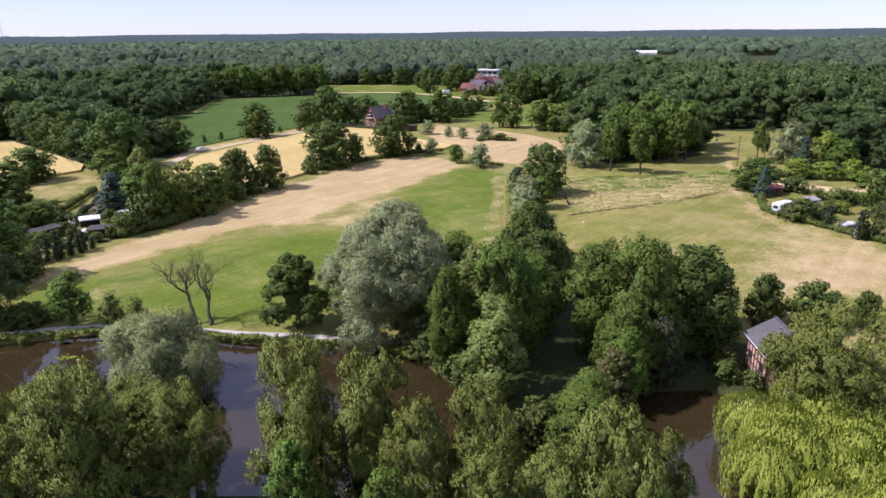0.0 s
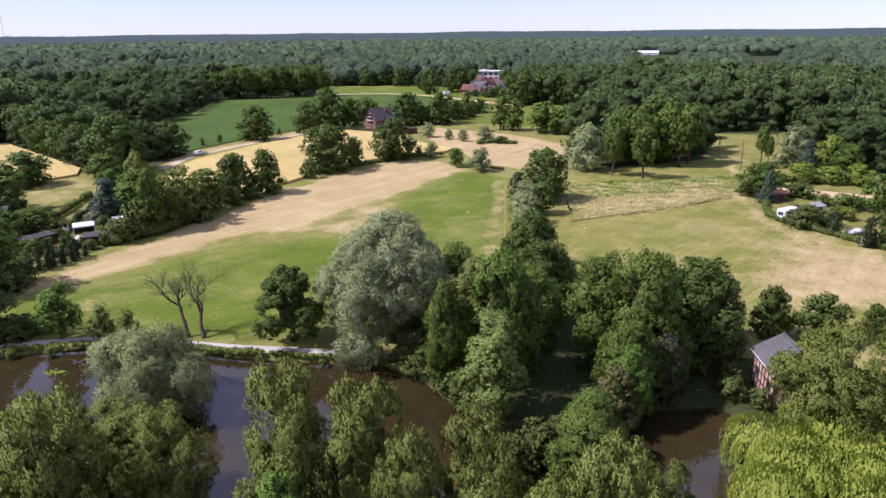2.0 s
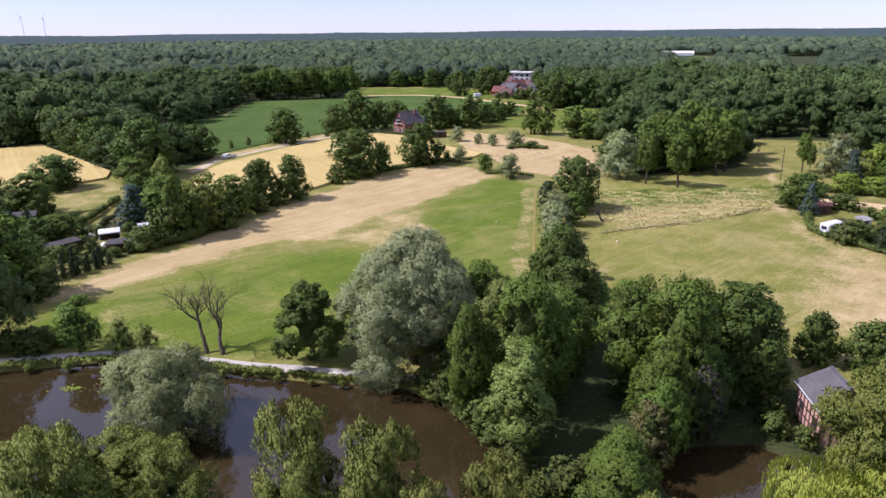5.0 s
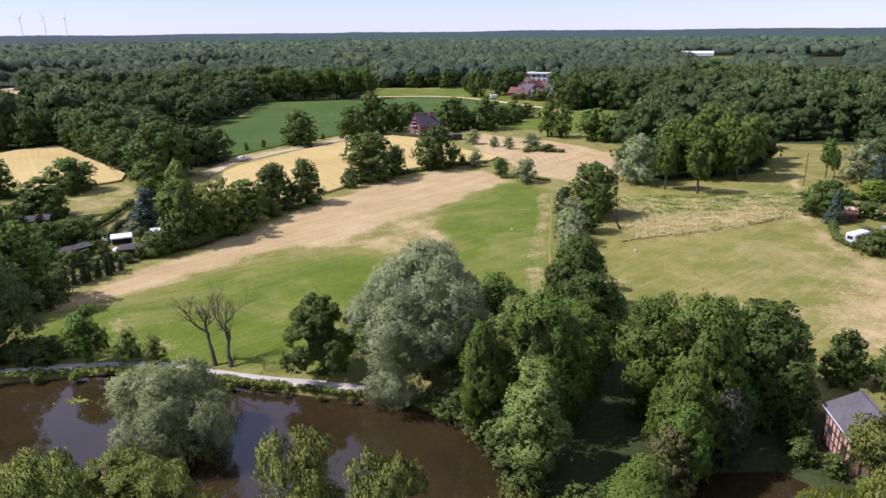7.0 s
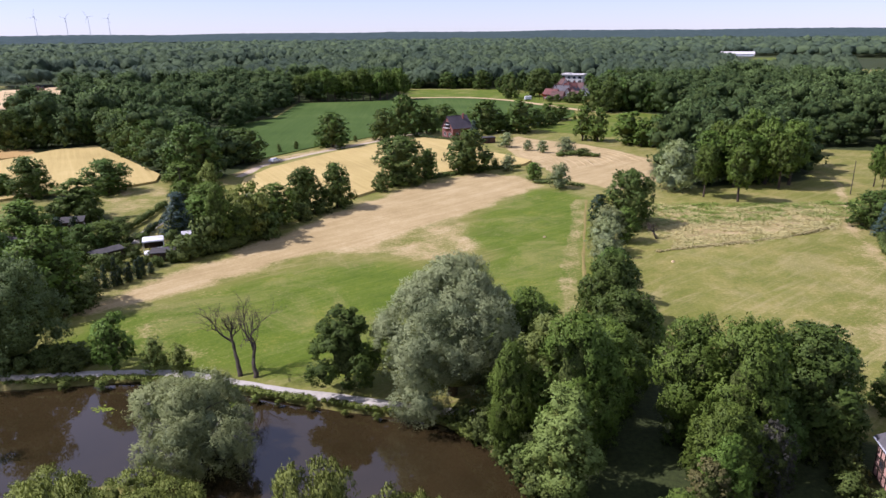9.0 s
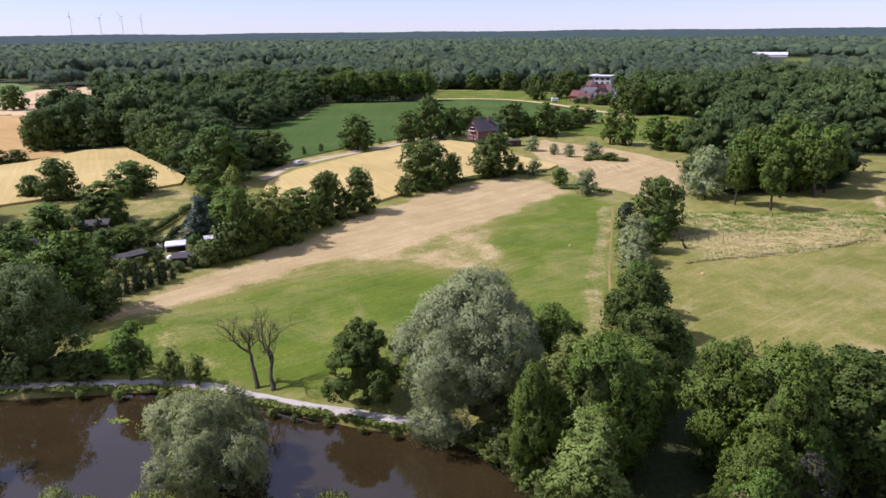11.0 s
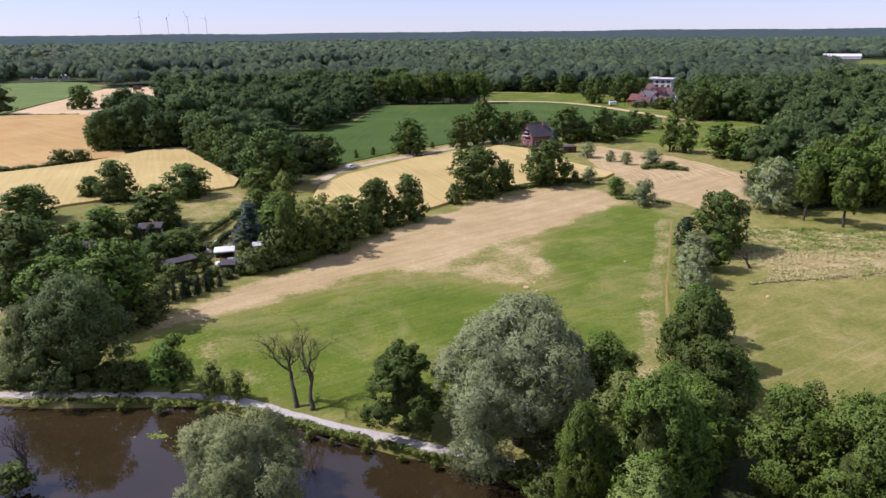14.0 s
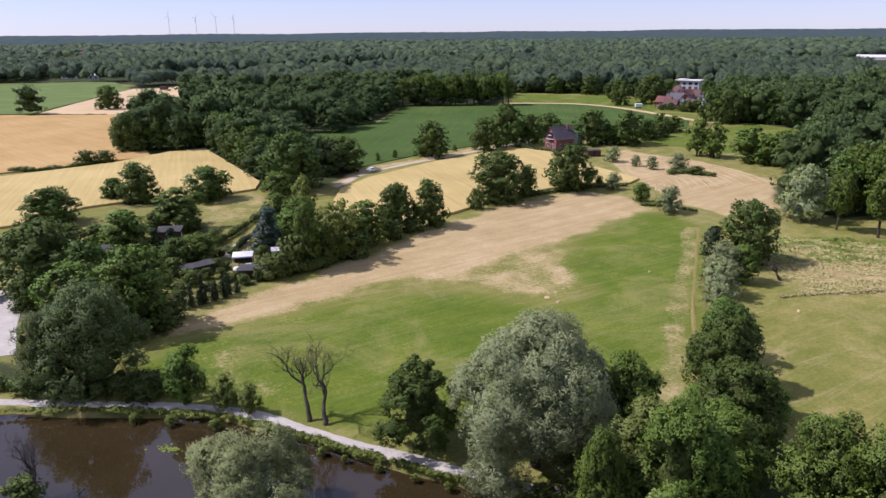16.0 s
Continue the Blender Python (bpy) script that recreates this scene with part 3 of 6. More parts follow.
def lobed(rng, lobes, radii, count, long, wide, hang, core=0.78, level=1, low=-0.5, skin=(0.78, 1.2), inner=0, round_off=0.0):
    """A crown: inner masses, coloured dark for the shade within, and a skin of leaf sprays on every bough; the last few
    lobes are its inner mass.
    Gives vertices, their outward directions, quads and triangles."""
    lobes, radii = np.asarray(lobes, float), np.asarray(radii, float)
    vs, ns, tris, k = [], [], [], 0
    iv, jf = ICO[level]
    mid = lobes.mean(0) - (0, 0, 0.15 * np.ptp(lobes[:, 2]))
    reach = np.maximum(np.ptp(lobes, axis=0), 0.5)
    for c, r in zip(lobes, radii):
        bump = 1 + 0.18 * np.sin(iv @ rng.normal(0, 3, 3) + rng.uniform(0, 6))[:, None]
        vs.append(c + iv * r * core * bump)
        ns.append(unit(iv * (1 - 0.5 * round_off) + round_off * unit((c + iv * r - mid) / reach) + rng.normal(0, 0.25 - 0.2 * round_off, iv.shape)))
        tris.append(jf + k)
        k += len(iv)
    area = np.array([r[0] * r[0] + 2 * r[0] * r[2] for r in radii])
    if inner:
        area[-inner:] *= 0.25
    share = rng.choice(len(lobes), count, p=area / area.sum())
    d = unit(rng.normal(0, 1, (count, 3)))
    d[:, 2] = np.where(d[:, 2] < low, -d[:, 2], d[:, 2])
    c, r = lobes[share], radii[share]
    far_out = np.where(rng.uniform(0, 1, (count, 1)) < 0.14, rng.uniform(1.0, 1.32, (count, 1)), 1.0)
    at = c + d * r * rng.triangular(skin[0], 0.97, skin[1], (count, 1)) * far_out
    v, q = sprays(rng, at, d, long, wide, hang)
    vs.append(v)
    ns.append(np.repeat(unit((0.75 - 0.45 * round_off) * d + (0.55 + 0.5 * round_off) * unit((at - mid) / reach) + rng.normal(0, 0.22 - 0.14 * round_off, d.shape)), 3, 0))
    return np.concatenate(vs), np.concatenate(ns), q + k, np.concatenate(tris)


def boughs_of(rng, tall, wide, foot, count, profile, size, drawn=1.0, ragged=0.35):
    """The main masses of a crown: uneven rounded boughs spread over its outline, and a core of a few inner ones."""
    at, radii = [], []
    for k in range(count):
        u = (k + 0.5) / count
        a = k * 2.39996 + rng.uniform(-0.5, 0.5)
        p = profile(u)
        r = size * wide * rng.uniform(0.7, 1.3) * (0.6 + 0.4 * p)
        out = max(0.0, wide * p - r * 0.9) * rng.uniform(0.8 - 0.3 * ragged, 1.08 + 0.2 * ragged)
        z = foot + (tall - foot) * u + rng.normal(0, 0.04 * ragged * tall)
        at.append((out * math.cos(a), out * math.sin(a), min(max(z, foot + 0.4 * r), tall - r * 0.85)))
        radii.append((r, r, r * drawn * rng.uniform(0.8, 1.1)))
    inner = [(*rng.normal(0, 0.06 * wide, 2), foot + (tall - foot) * f) for f in (0.2, 0.38, 0.55, 0.7)]
    spread = [(wide * profile(f) * 0.4,) * 2 + ((tall - foot) * 0.15,) for f in (0.2, 0.38, 0.55, 0.7)]
    return np.array(at), np.array(radii), np.array(inner), np.array(spread)


def billows(rng, at, radii, inner, spread, count, long, wide, hang, twigs=22, tufts=9, core=0.6, level=1, softness=0.5):
    """A crown in three steps: boughs, twigs standing out of each bough, tufts of leaves on each twig.
    Gives vertices, their outward directions, leaf triangles and the triangles of the dense inside."""
    n = len(at)
    mid = at.mean(0) * (0, 0, 1) - (0, 0, 0.1 * np.ptp(at[:, 2]))
    reach = np.maximum(np.ptp(at, axis=0), 0.3 * np.max(radii))
    away = unit((at - mid) / reach)
    d = unit(rng.normal(0, 1, (n, twigs, 3)) + 0.75 * away[:, None] + (0, 0, 0.35))
    twig_at = at[:, None] + d * radii[:, None] * rng.uniform(0.62, 0.95, (n, twigs, 1))
    twig_r = radii[:, None] * rng.uniform(0.22, 0.44, (n, twigs, 1))
    e = unit(rng.normal(0, 1, (n, twigs, tufts, 3)) + 0.7 * d[:, :, None] + (0, 0, 0.45))
    tuft_at = twig_at[:, :, None] + e * twig_r[:, :, None] * rng.uniform(0.55, 1.05, (n, twigs, tufts, 1))
    tuft_r = twig_r[:, :, None] * rng.uniform(0.3, 0.6, (n, twigs, tufts, 1))
    area = radii[:, 0] * (radii[:, 0] + radii[:, 2])
    i = rng.choice(n, count, p=area / area.sum())
    j, k = rng.integers(0, twigs, count), rng.integers(0, tufts, count)
    g = unit(rng.normal(0, 1, (count, 3)) + 0.5 * e[i, j, k])
    p = tuft_at[i, j, k] + g * tuft_r[i, j, k] * rng.uniform(0.3, 1.15, (count, 1))
    v, q = sprays(rng, p, e[i, j, k], long, wide, hang)
    way = unit(0.30 * g + 0.55 * e[i, j, k] + 0.6 * d[i, j] + softness * unit((p - mid) / reach) + rng.normal(0, 0.10, p.shape))
    vs, ns, tris, m = [v], [np.repeat(way, 3, 0)], [], len(v)
    iv, jf = ICO[level]
    for c, r in itertools.chain(zip(at, radii * core), zip(inner, spread)):
        lump = 1 + 0.16 * np.sin(iv @ rng.normal(0, 4, 3) + rng.uniform(0, 6))[:, None]
        vs.append(c + iv * r * lump)
        ns.append(unit(iv + rng.normal(0, 0.3, iv.shape)))
        tris.append(jf + m)
        m += len(iv)
    return np.concatenate(vs), np.concatenate(ns), q, np.concatenate(tris)


dome = lambda u: (0.78 + 0.22 * min(1.0, u / 0.35)) * max(0.0, 1 - max(0.0, (u - 0.2) / 0.8) ** 2) ** 0.5
tower = lambda u: (0.55 + 0.45 * math.sin(math.pi * min(1, 0.25 + u * 0.8))) * (1 - 0.75 * max(0, u - 0.6) / 0.4)
ovoid = lambda u: math.sin(math.pi * (0.2 + 0.7 * u)) ** 0.8
cone = lambda u: 1.02 - u
billow = lambda u: math.sin(math.pi * (0.3 + 0.64 * u)) ** 0.8

# kind: height, half width, crown foot, boughs, profile, bough size, leaf length, leaf width, hang, leaves, leaf material, bark, word, label
KINDS = {
    "oak": (14, 7, 0.6, 32, dome, 0.34, 0.60, 0.44, 0.0, 5200, OAK, BARK, "oak_tree", "broad dark green oak with a rounded crown"),
    "alder": (13, 4.5, 1.0, 26, ovoid, 0.40, 0.48, 0.36, 0.1, 4200, ALDER, BARK, "alder_tree", "upright mid-green alder with an uneven crown"),
    "ash": (8.2, 2.9, 1.4, 20, ovoid, 0.40, 0.28, 0.17, 0.1, 7000, ALDER, BARK, "ash_tree", "young dark green tree standing beside the footpath"),
    "sallow": (6, 3, 0.5, 15, dome, 0.42, 0.34, 0.17, 0.2, 2600, WILLOW_OLIVE, BARK, "sallow", "grey-green rounded sallow bush with fine leaves"),
    "shrub": (4, 3, 0.1, 12, dome, 0.45, 0.40, 0.30, 0.0, 1100, SHRUB, BARK, "shrub", "dense green shrub with an uneven outline"),
    "birch": (13, 4, 1.5, 24, ovoid, 0.38, 0.55, 0.22, 0.6, 4200, BIRCH, BARK_PALE, "birch_tree", "light green birch with drooping twigs"),
    "spruce": (10, 3.2, 0.2, 44, cone, 0.40, 0.46, 0.22, 0.35, 3000, SPRUCE, BARK, "spruce_tree", "blue-green pointed spruce standing among trees"),
    "thuja": (5, 1.3, 0.05, 16, lambda u: 0.9 - 0.75 * max(0, u - 0.4), 0.6, 0.3, 0.18, 0.0, 1500, THUJA, BARK, "thuja", "narrow dark green thuja column in a garden"),
    "limetree": (10, 5, 0.6, 16, dome, 0.44, 0.52, 0.42, 0.0, 2800, LIME, BARK, "lime_tree", "bright yellow-green broad garden tree"),
    "willow": (20, 9, 0.9, 32, billow, 0.30, 0.32, 0.12, 0.45, 110000, WILLOW, BARK, "silver_willow", "tall silver-grey willow with billowing boughs by the path"),
    "willowgrey": (8.8, 7.6, 0.4, 24, dome, 0.30, 0.30, 0.11, 0.35, 64000, WILLOW_OLIVE, BARK, "silver_willow", "low spreading silver-grey willow at the pond edge"),
    "willowdark": (16, 7.5, 0.8, 30, dome, 0.33, 0.40, 0.18, 0.35, 20000, WILLOW_DARK, BARK, "crack_willow", "large grey-green crack willow over the footpath"),
    "fineoak": (11, 4.6, 1.6, 26, dome, 0.26, 0.24, 0.16, 0.0, 30000, OAK, BARK, "oak_tree", "dark green bushy oak at the meadow edge"),
    "finealder": (13, 4.5, 0.4, 26, ovoid, 0.40, 0.28, 0.19, 0.12, 20000, ALDER, BARK, "alder_tree", "dense mid-green alder on the creek bank"),
    "palealder": (17, 4.0, 0.4, 32, ovoid, 0.36, 0.34, 0.17, 0.35, 22000, PALE_LEAF, BARK, "hornbeam_tree", "tall pale green tree with a tapering crown"),
    "finebirch": (15, 4.6, 0.8, 36, ovoid, 0.28, 0.27, 0.10, 0.7, 36000, BIRCH, BARK_PALE, "birch_tree", "light green birch with hanging twigs on the near shore"),
    "finemaple": (12, 5.2, 0.5, 26, dome, 0.36, 0.32, 0.23, 0.0, 18000, OAK, BARK, "maple_tree", "dark green dense maple by the creek"),
    "finelime": (11, 4, 0.4, 22, dome, 0.38, 0.28, 0.20, 0.0, 15000, ALDER, BARK, "lime_tree", "bright green leafy tree on the near shore"),
}

KINDS["youngwillow"] = KINDS["sallow"][:10] + (PALE_LEAF, BARK, "young_willow", "young light green willow beside the footpath")
KINDS["copper"] = KINDS["finealder"][:9] + (9000, COPPER, BARK, "copper_plum_tree", "small dark purplish-grey tree on the creek bank")
KINDS["rusty"] = KINDS["finelime"][:9] + (9000, RUSTY, BARK, "withered_tree", "half-withered brownish tree on the creek bank")
KINDS["herb"] = KINDS["shrub"][:10] + (BANK_GREEN,) + KINDS["shrub"][11:]
KINDS["grovealder"] = KINDS["alder"][:2] + (4.6,) + KINDS["alder"][3:]
for k in ("oak", "alder", "shrub"):
    row = list(KINDS[k])
    row[3], row[6], row[7], row[9] = row[3] * 2 // 3, row[6] * 1.5, row[7] * 1.5, int(row[9] * 0.42)
    KINDS["far" + k] = tuple(row)


def trunk_mesh(rng, tall, thick, foot, wide, mat, leaning=0.03):
    lean = rng.normal(0, leaning, 2)
    z = np.linspace(-0.3, tall * 0.8, 7)
    line = np.column_stack([lean[0] * z + 0.1 * np.sin(z), lean[1] * z, z])
    pieces = [tube(line, thick * np.linspace(1.15, 0.2, 7), 8)]
    for k in range(6):
        s = rng.uniform(foot, tall * 0.6)
        a = k * 1.05 + rng.uniform(0, 0.6)
        r = wide * rng.uniform(0.3, 0.55)
        u = np.linspace(0, 1, 5)[:, None]
        start = np.array((lean[0] * s, lean[1] * s, s))
        end = start + (r * math.cos(a), r * math.sin(a), r * rng.uniform(0.4, 0.9))
        pieces.append(tube(start + (end - start) * u + np.array((0, 0, 1)) * 0.15 * r * np.sin(u * 3), thick * np.linspace(0.45, 0.08, 5), 5))
    v, q = gather(pieces)
    return mesh_of("trunk", v, [q], [mat], smooth=True)


# leaf material: material of the dense inside of the crown, with shade in its colour
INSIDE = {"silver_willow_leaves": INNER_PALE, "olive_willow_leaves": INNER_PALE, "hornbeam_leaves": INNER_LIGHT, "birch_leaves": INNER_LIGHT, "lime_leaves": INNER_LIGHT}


def build_tree(kind, variant):
    tall, wide, foot, boughs, profile, size, long, broad, hang, count, leaf, bark, word, label = KINDS[kind]
    rng = np.random.default_rng(sum(map(ord, kind)) * 10 + variant)
    fine = count > 9000
    at, radii, inner, spread = boughs_of(rng, tall, wide, foot, boughs, profile, size, 1 + 0.7 * hang, 0.1 if kind == "spruce" else 1.0 if bark is BARK_PALE or kind in ("palealder", "fineoak", "ash") else 0.5)
    v, way, q, t = billows(rng, at, radii, inner, spread, count, long, broad, hang, (40 if count > 40000 else 26) if fine else 15, 10 if fine else 6, 0.38 if fine else 0.5, level=2 if fine else 1, softness=0.2 if count > 40000 else 0.4)
    v = v * (*[wide / np.percentile(np.hypot(v[:, 0], v[:, 1]), 97 if fine else 95.5)] * 2, tall / np.percentile(v[:, 2], 99.8))
    tree = thing(word, Matrix(), label, "tree" if tall > 4.5 else "shrub")
    crown = new("crown", mesh_of("crown", v, [q, t], [leaf, INSIDE.get(leaf.name, INNER_SHADED)], np.r_[np.zeros(len(q)), np.ones(len(t))], normals=way))
    crown.parent = tree
    trunk = new("trunk", trunk_mesh(rng, tall, 0.028 * tall, max(foot, 0.3), wide, bark))
    trunk.parent = tree
    return tree


BUILT, COUNT = {}, {}
TURN = random.Random(5)


def plant(kind, x, y, tall, wide, label="", turn=None, z=0.0):
    """A tree or shrub of that kind, height and half width."""
    if y > 275 and "far" + kind in KINDS:
        kind = "far" + kind
    k = COUNT[kind] = COUNT.get(kind, -1) + 1
    key = (kind, k % 3)
    at = pose(x, y, z, 0, 0, TURN.uniform(0, 360) if turn is None else turn) @ Matrix.Diagonal((wide / KINDS[kind][1], wide / KINDS[kind][1], tall / KINDS[kind][0], 1))
    if key not in BUILT:
        BUILT[key] = tree = build_tree(*key)
        tree.matrix_world = at
    else:
        tree = copy_thing(BUILT[key], at)
        tree.scale = at.to_scale()
    return tagged(tree, label)


# weeping willow: long hanging strands over a broad dome
def weeping_willow(x, y, tall, wide, seed=3):
    rng = np.random.default_rng(seed)
    tree = thing("weeping_willow", pose(x, y, 0), "broad yellow-green weeping willow with hanging strands", "tree")
    heads, radii, _, _ = boughs_of(rng, tall, wide * 0.95, tall * 0.45, 34, dome, 0.24, 0.62)
    vs, qs, k = [], [], 0
    core, tri = [], []
    iv, jf = ICO[2]
    for c, r in zip(heads, radii):
        core.append(c - (0, 0, 0.6) + iv * r * (0.8, 0.8, 0.7))
        tri.append(jf)
    # strands: locks combed down from the top of each bough, then hanging free
    strands, per = 6200, 15
    pick = rng.integers(0, len(heads), strands)
    around = rng.integers(0, 15, strands) * (2 * np.pi / 15) + pick * 0.7 + rng.normal(0, 0.07, strands)
    reach = rng.uniform(0.1, 1.1, strands)
    fall = np.clip(rng.uniform(0.5, 1.0, strands) * heads[pick][:, 2], 0.6, None)
    u = np.linspace(0, 1, per)[None]
    lean = np.minimum(reach[:, None] + 1.7 * u, 1.62)
    free = np.clip(u - (1.62 - reach[:, None]) / 1.7, 0, 1)
    side = np.stack([np.cos(around), np.sin(around), 0 * around], -1)
    lock = rng.uniform(0.88, 1.1, strands)[:, None]
    at = heads[pick][:, None] + side[:, None] * (np.sin(lean) * radii[pick][:, :1] * lock)[..., None]
    at[..., 2] += np.cos(lean) * radii[pick][:, 2:] * lock - free * fall[:, None] * 1.6
    at += rng.normal(0, 0.06, at.shape)
    at[..., 2] = np.maximum(at[..., 2], 0.2)
    d = unit(side[:, None] * np.sin(lean)[..., None] + np.stack([0 * lean, 0 * lean, np.cos(lean) + 0.12], -1)).reshape(-1, 3)
    v, q = sprays(rng, at.reshape(-1, 3), d, 0.5, 0.15, 0.8)
    n = 0
    for c, f in zip(core, tri):
        vs.append(c)
        qs.append(f + n)
        n += len(c)
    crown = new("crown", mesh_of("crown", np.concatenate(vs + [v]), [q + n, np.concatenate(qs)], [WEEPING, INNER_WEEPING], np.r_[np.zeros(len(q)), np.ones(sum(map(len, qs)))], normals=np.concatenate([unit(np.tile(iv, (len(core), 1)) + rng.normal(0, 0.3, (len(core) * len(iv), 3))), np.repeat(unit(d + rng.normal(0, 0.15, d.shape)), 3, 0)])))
    crown.parent = tree
    trunk = new("trunk", trunk_mesh(rng, tall * 0.8, 0.4, 1.0, wide * 0.4, BARK))
    trunk.parent = tree
    return tree


# bare dead tree: forking limbs down to twigs
def dead_tree(x, y, tall, seed, lean):
    rng = np.random.default_rng(seed)
    tree = thing("dead_tree", pose(x, y, 0), "bare dead grey tree with forked twisted limbs", "tree", "dead trees by the path")
    pieces, twigs = [], []
    fine = np.random.default_rng(seed + 100)

    def limb(p, d, length, thick, depth):
        n = 7
        pts, q = [p], np.array(d, float)
        for _ in range(n - 1):
            q = unit(q + rng.normal(0, 0.22, 3) + (0, 0, 0.05))
            pts.append(pts[-1] + q * length / (n - 1))
        (pieces if depth < 2 else twigs).append(tube(pts, np.linspace(thick, thick * 0.45, n), 7 if depth < 2 else 4))
        if depth >= 4:
            for k in (6, 4, 2):
                w = unit(q + fine.normal(0, 0.6, 3) + (0, 0, 0.15))
                twigs.append(tube([pts[k], pts[k] + w * length * 0.35, pts[k] + unit(w + fine.normal(0, 0.3, 3)) * length * 0.8], (thick * 0.5, thick * 0.4, thick * 0.25), 3))
            return
        for k in range(3 if depth == 0 else 4):
            s = pts[n - 1 - k]
            side = unit(np.cross(q, rng.normal(0, 1, 3)))
            limb(s, unit(q * 0.85 + side * rng.uniform(0.25, 0.62) + (0, 0, 0.28)), length * rng.uniform(0.55, 0.8), thick * (0.62 if depth == 0 else 0.48) * rng.uniform(0.75, 1), depth + 1)

    limb(np.array((0, 0, -0.2)), (lean[0], lean[1], 1.0), tall * 0.38, 0.36, 0)
    for name, group in (("trunk", pieces), ("twig_spray", twigs)):
        v, q = gather(group)
        ob = new(name, mesh_of(name, v, [q], [BARK_DEAD], smooth=True))
        ob.parent = tree
        if group is twigs:
            tagged(ob, "tangle of fine bare twigs", kind="stuff")
    return tree


# trees on the far bank and round the meadow
dead_tree(-35.8, 91.2, 12.2, 11, (-0.2, 0.05))
dead_tree(-33.6, 91.0, 11.8, 23, (0.1, 0.05))
plant("shrub", -58.5, 69.5, 2.6, 2.4)
dead_tree(-57.5, 70.0, 7.5, 31, (0.12, 0.1))
plant("willow", -7.0, 89.2, 18.2, 9.7, turn=70)
plant("finealder", 2.5, 94.0, 12.6, 4.6, "dark green alder behind the silver willow")
plant("finealder", 0.6, 77.2, 13.4, 2.7)
plant("finealder", 7.0, 77.5, 16.8, 4.2)
plant("palealder", 4.4, 80.0, 15.0, 4.0)
plant("palealder", 5.8, 70.0, 12.2, 3.9)
plant("finealder", 9.5, 80.0, 13.5, 3.8)
plant("finealder", 12.0, 87.5, 11.5, 4.8)
plant("finemaple", 14.0, 95.5, 12.4, 5.2, "dark green maple in the meadow hedgerow")
plant("finemaple", 14.0, 104.5, 14.0, 5.0, "dark green maple in the meadow hedgerow")
plant("finemaple", 15.0, 113.5, 12.2, 4.6, "dark green maple in the meadow hedgerow")
plant("finealder", 10.4, 98.5, 7.6, 3.0)
plant("finealder", 17.5, 99.5, 9.0, 3.6)
plant("alder", 16.5, 122.0, 8.5, 4.0)
plant("alder", 17.0, 131.0, 6.5, 3.0)
plant("sallow", 17.5, 140.5, 5.6, 3.4)
plant("sallow", 18.5, 149.0, 7.4, 4.2)
plant("sallow", 19.5, 157.0, 8.2, 4.2)
plant("alder", 23.5, 158.0, 7.6, 3.0)
plant("oak", 26.0, 171.5, 13.2, 6.0)
dead_tree(30.5, 160.5, 5.0, 47, (0.15, 0.0))
plant("thuja", 19.0, 171.5, 7.2, 2.6, "small dark green conical tree in the hedgerow")
plant("finealder", 19.7, 82.0, 15.0, 4.5)
plant("finealder", 23.8, 76.5, 17.0, 4.6)
plant("finealder", 20.5, 71.0, 11.0, 3.6)
plant("finemaple", 33.0, 84.0, 13.4, 6.6)
plant("copper", 25.4, 72.0, 8.6, 2.2)
plant("rusty", 18.6, 67.2, 7.2, 2.4)
plant("finealder", 14.6, 61.5, 7.6, 3.4, "bright green young tree on the creek bank")
plant("finealder", 13.0, 57.0, 8.0, 3.4)
plant("finealder", 20.0, 69.0, 9.0, 2.8)
plant("finemaple", 27.0, 76.0, 9.0, 3.0)
plant("shrub", 34.3, 75.8, 3.2, 2.0)
plant("shrub", 36.0, 71.0, 2.4, 1.4)
plant("finebirch", 39.2, 64.0, 13.4, 6.2)
plant("finebirch", 52.5, 68.0, 11.0, 5.8)
weeping_willow(37.6, 53.5, 5.9, 13.4)
# understorey of the copse
for x, y, tall, wide in ((33.6, 73.2, 2.6, 1.7), (23.4, 73.5, 3.2, 2.2)):
    plant("shrub", x, y, tall, wide, "low bush on the creek bank")
for x, y, tall, wide in ((9.5, 60.5, 5.0, 3.0), (6.5, 58.0, 4.5, 2.8), (33.0, 80.0, 3.8, 2.4), (36.0, 81.0, 4.5, 2.6), (28.5, 88.0, 7.0, 3.6), (24.5, 86.0, 8.0, 3.6)):
    plant("shrub", x, y, tall, wide, "dark undergrowth below the copse trees")
plant("finealder", 27.0, 83.5, 14.0, 4.4)
plant("finealder", 37.5, 88.5, 9.5, 3.6)
for x, y, tall, wide in ((-5.0, 82.6, 2.6, 1.8), (-2.6, 80.4, 3.4, 2.2), (-0.4, 77.0, 3.2, 2.0), (1.8, 73.4, 3.4, 2.2), (3.6, 69.6, 3.6, 2.4), (4.8, 65.5, 4.0, 2.6), (-1.0, 84.5, 5.5, 3.0)):
    plant("shrub", x, y, tall, wide, "dark bush overhanging the pond corner")
# near shore
plant("willowgrey", -33.5, 72.5, 9.2, 7.4)
plant("finebirch", -29.0, 56.5, 9.4, 5.0)
plant("finebirch", -36.5, 55.0, 10.4, 5.0)
plant("finebirch", -29.5, 47.0, 16.0, 5.2)
plant("finebirch", -23.0, 52.5, 11.4, 3.8)
plant("finebirch", -36.0, 46.5, 14.0, 5.0)
plant("finebirch", -11.6, 49.0, 17.2, 4.4)
plant("finebirch", -6.0, 48.4, 16.4, 4.0)
plant("finebirch", -1.8, 43.2, 15.4, 3.2)
plant("finelime", -11.4, 43.5, 11.6, 2.7)
plant("finebirch", 3.2, 49.0, 13.0, 4.0)
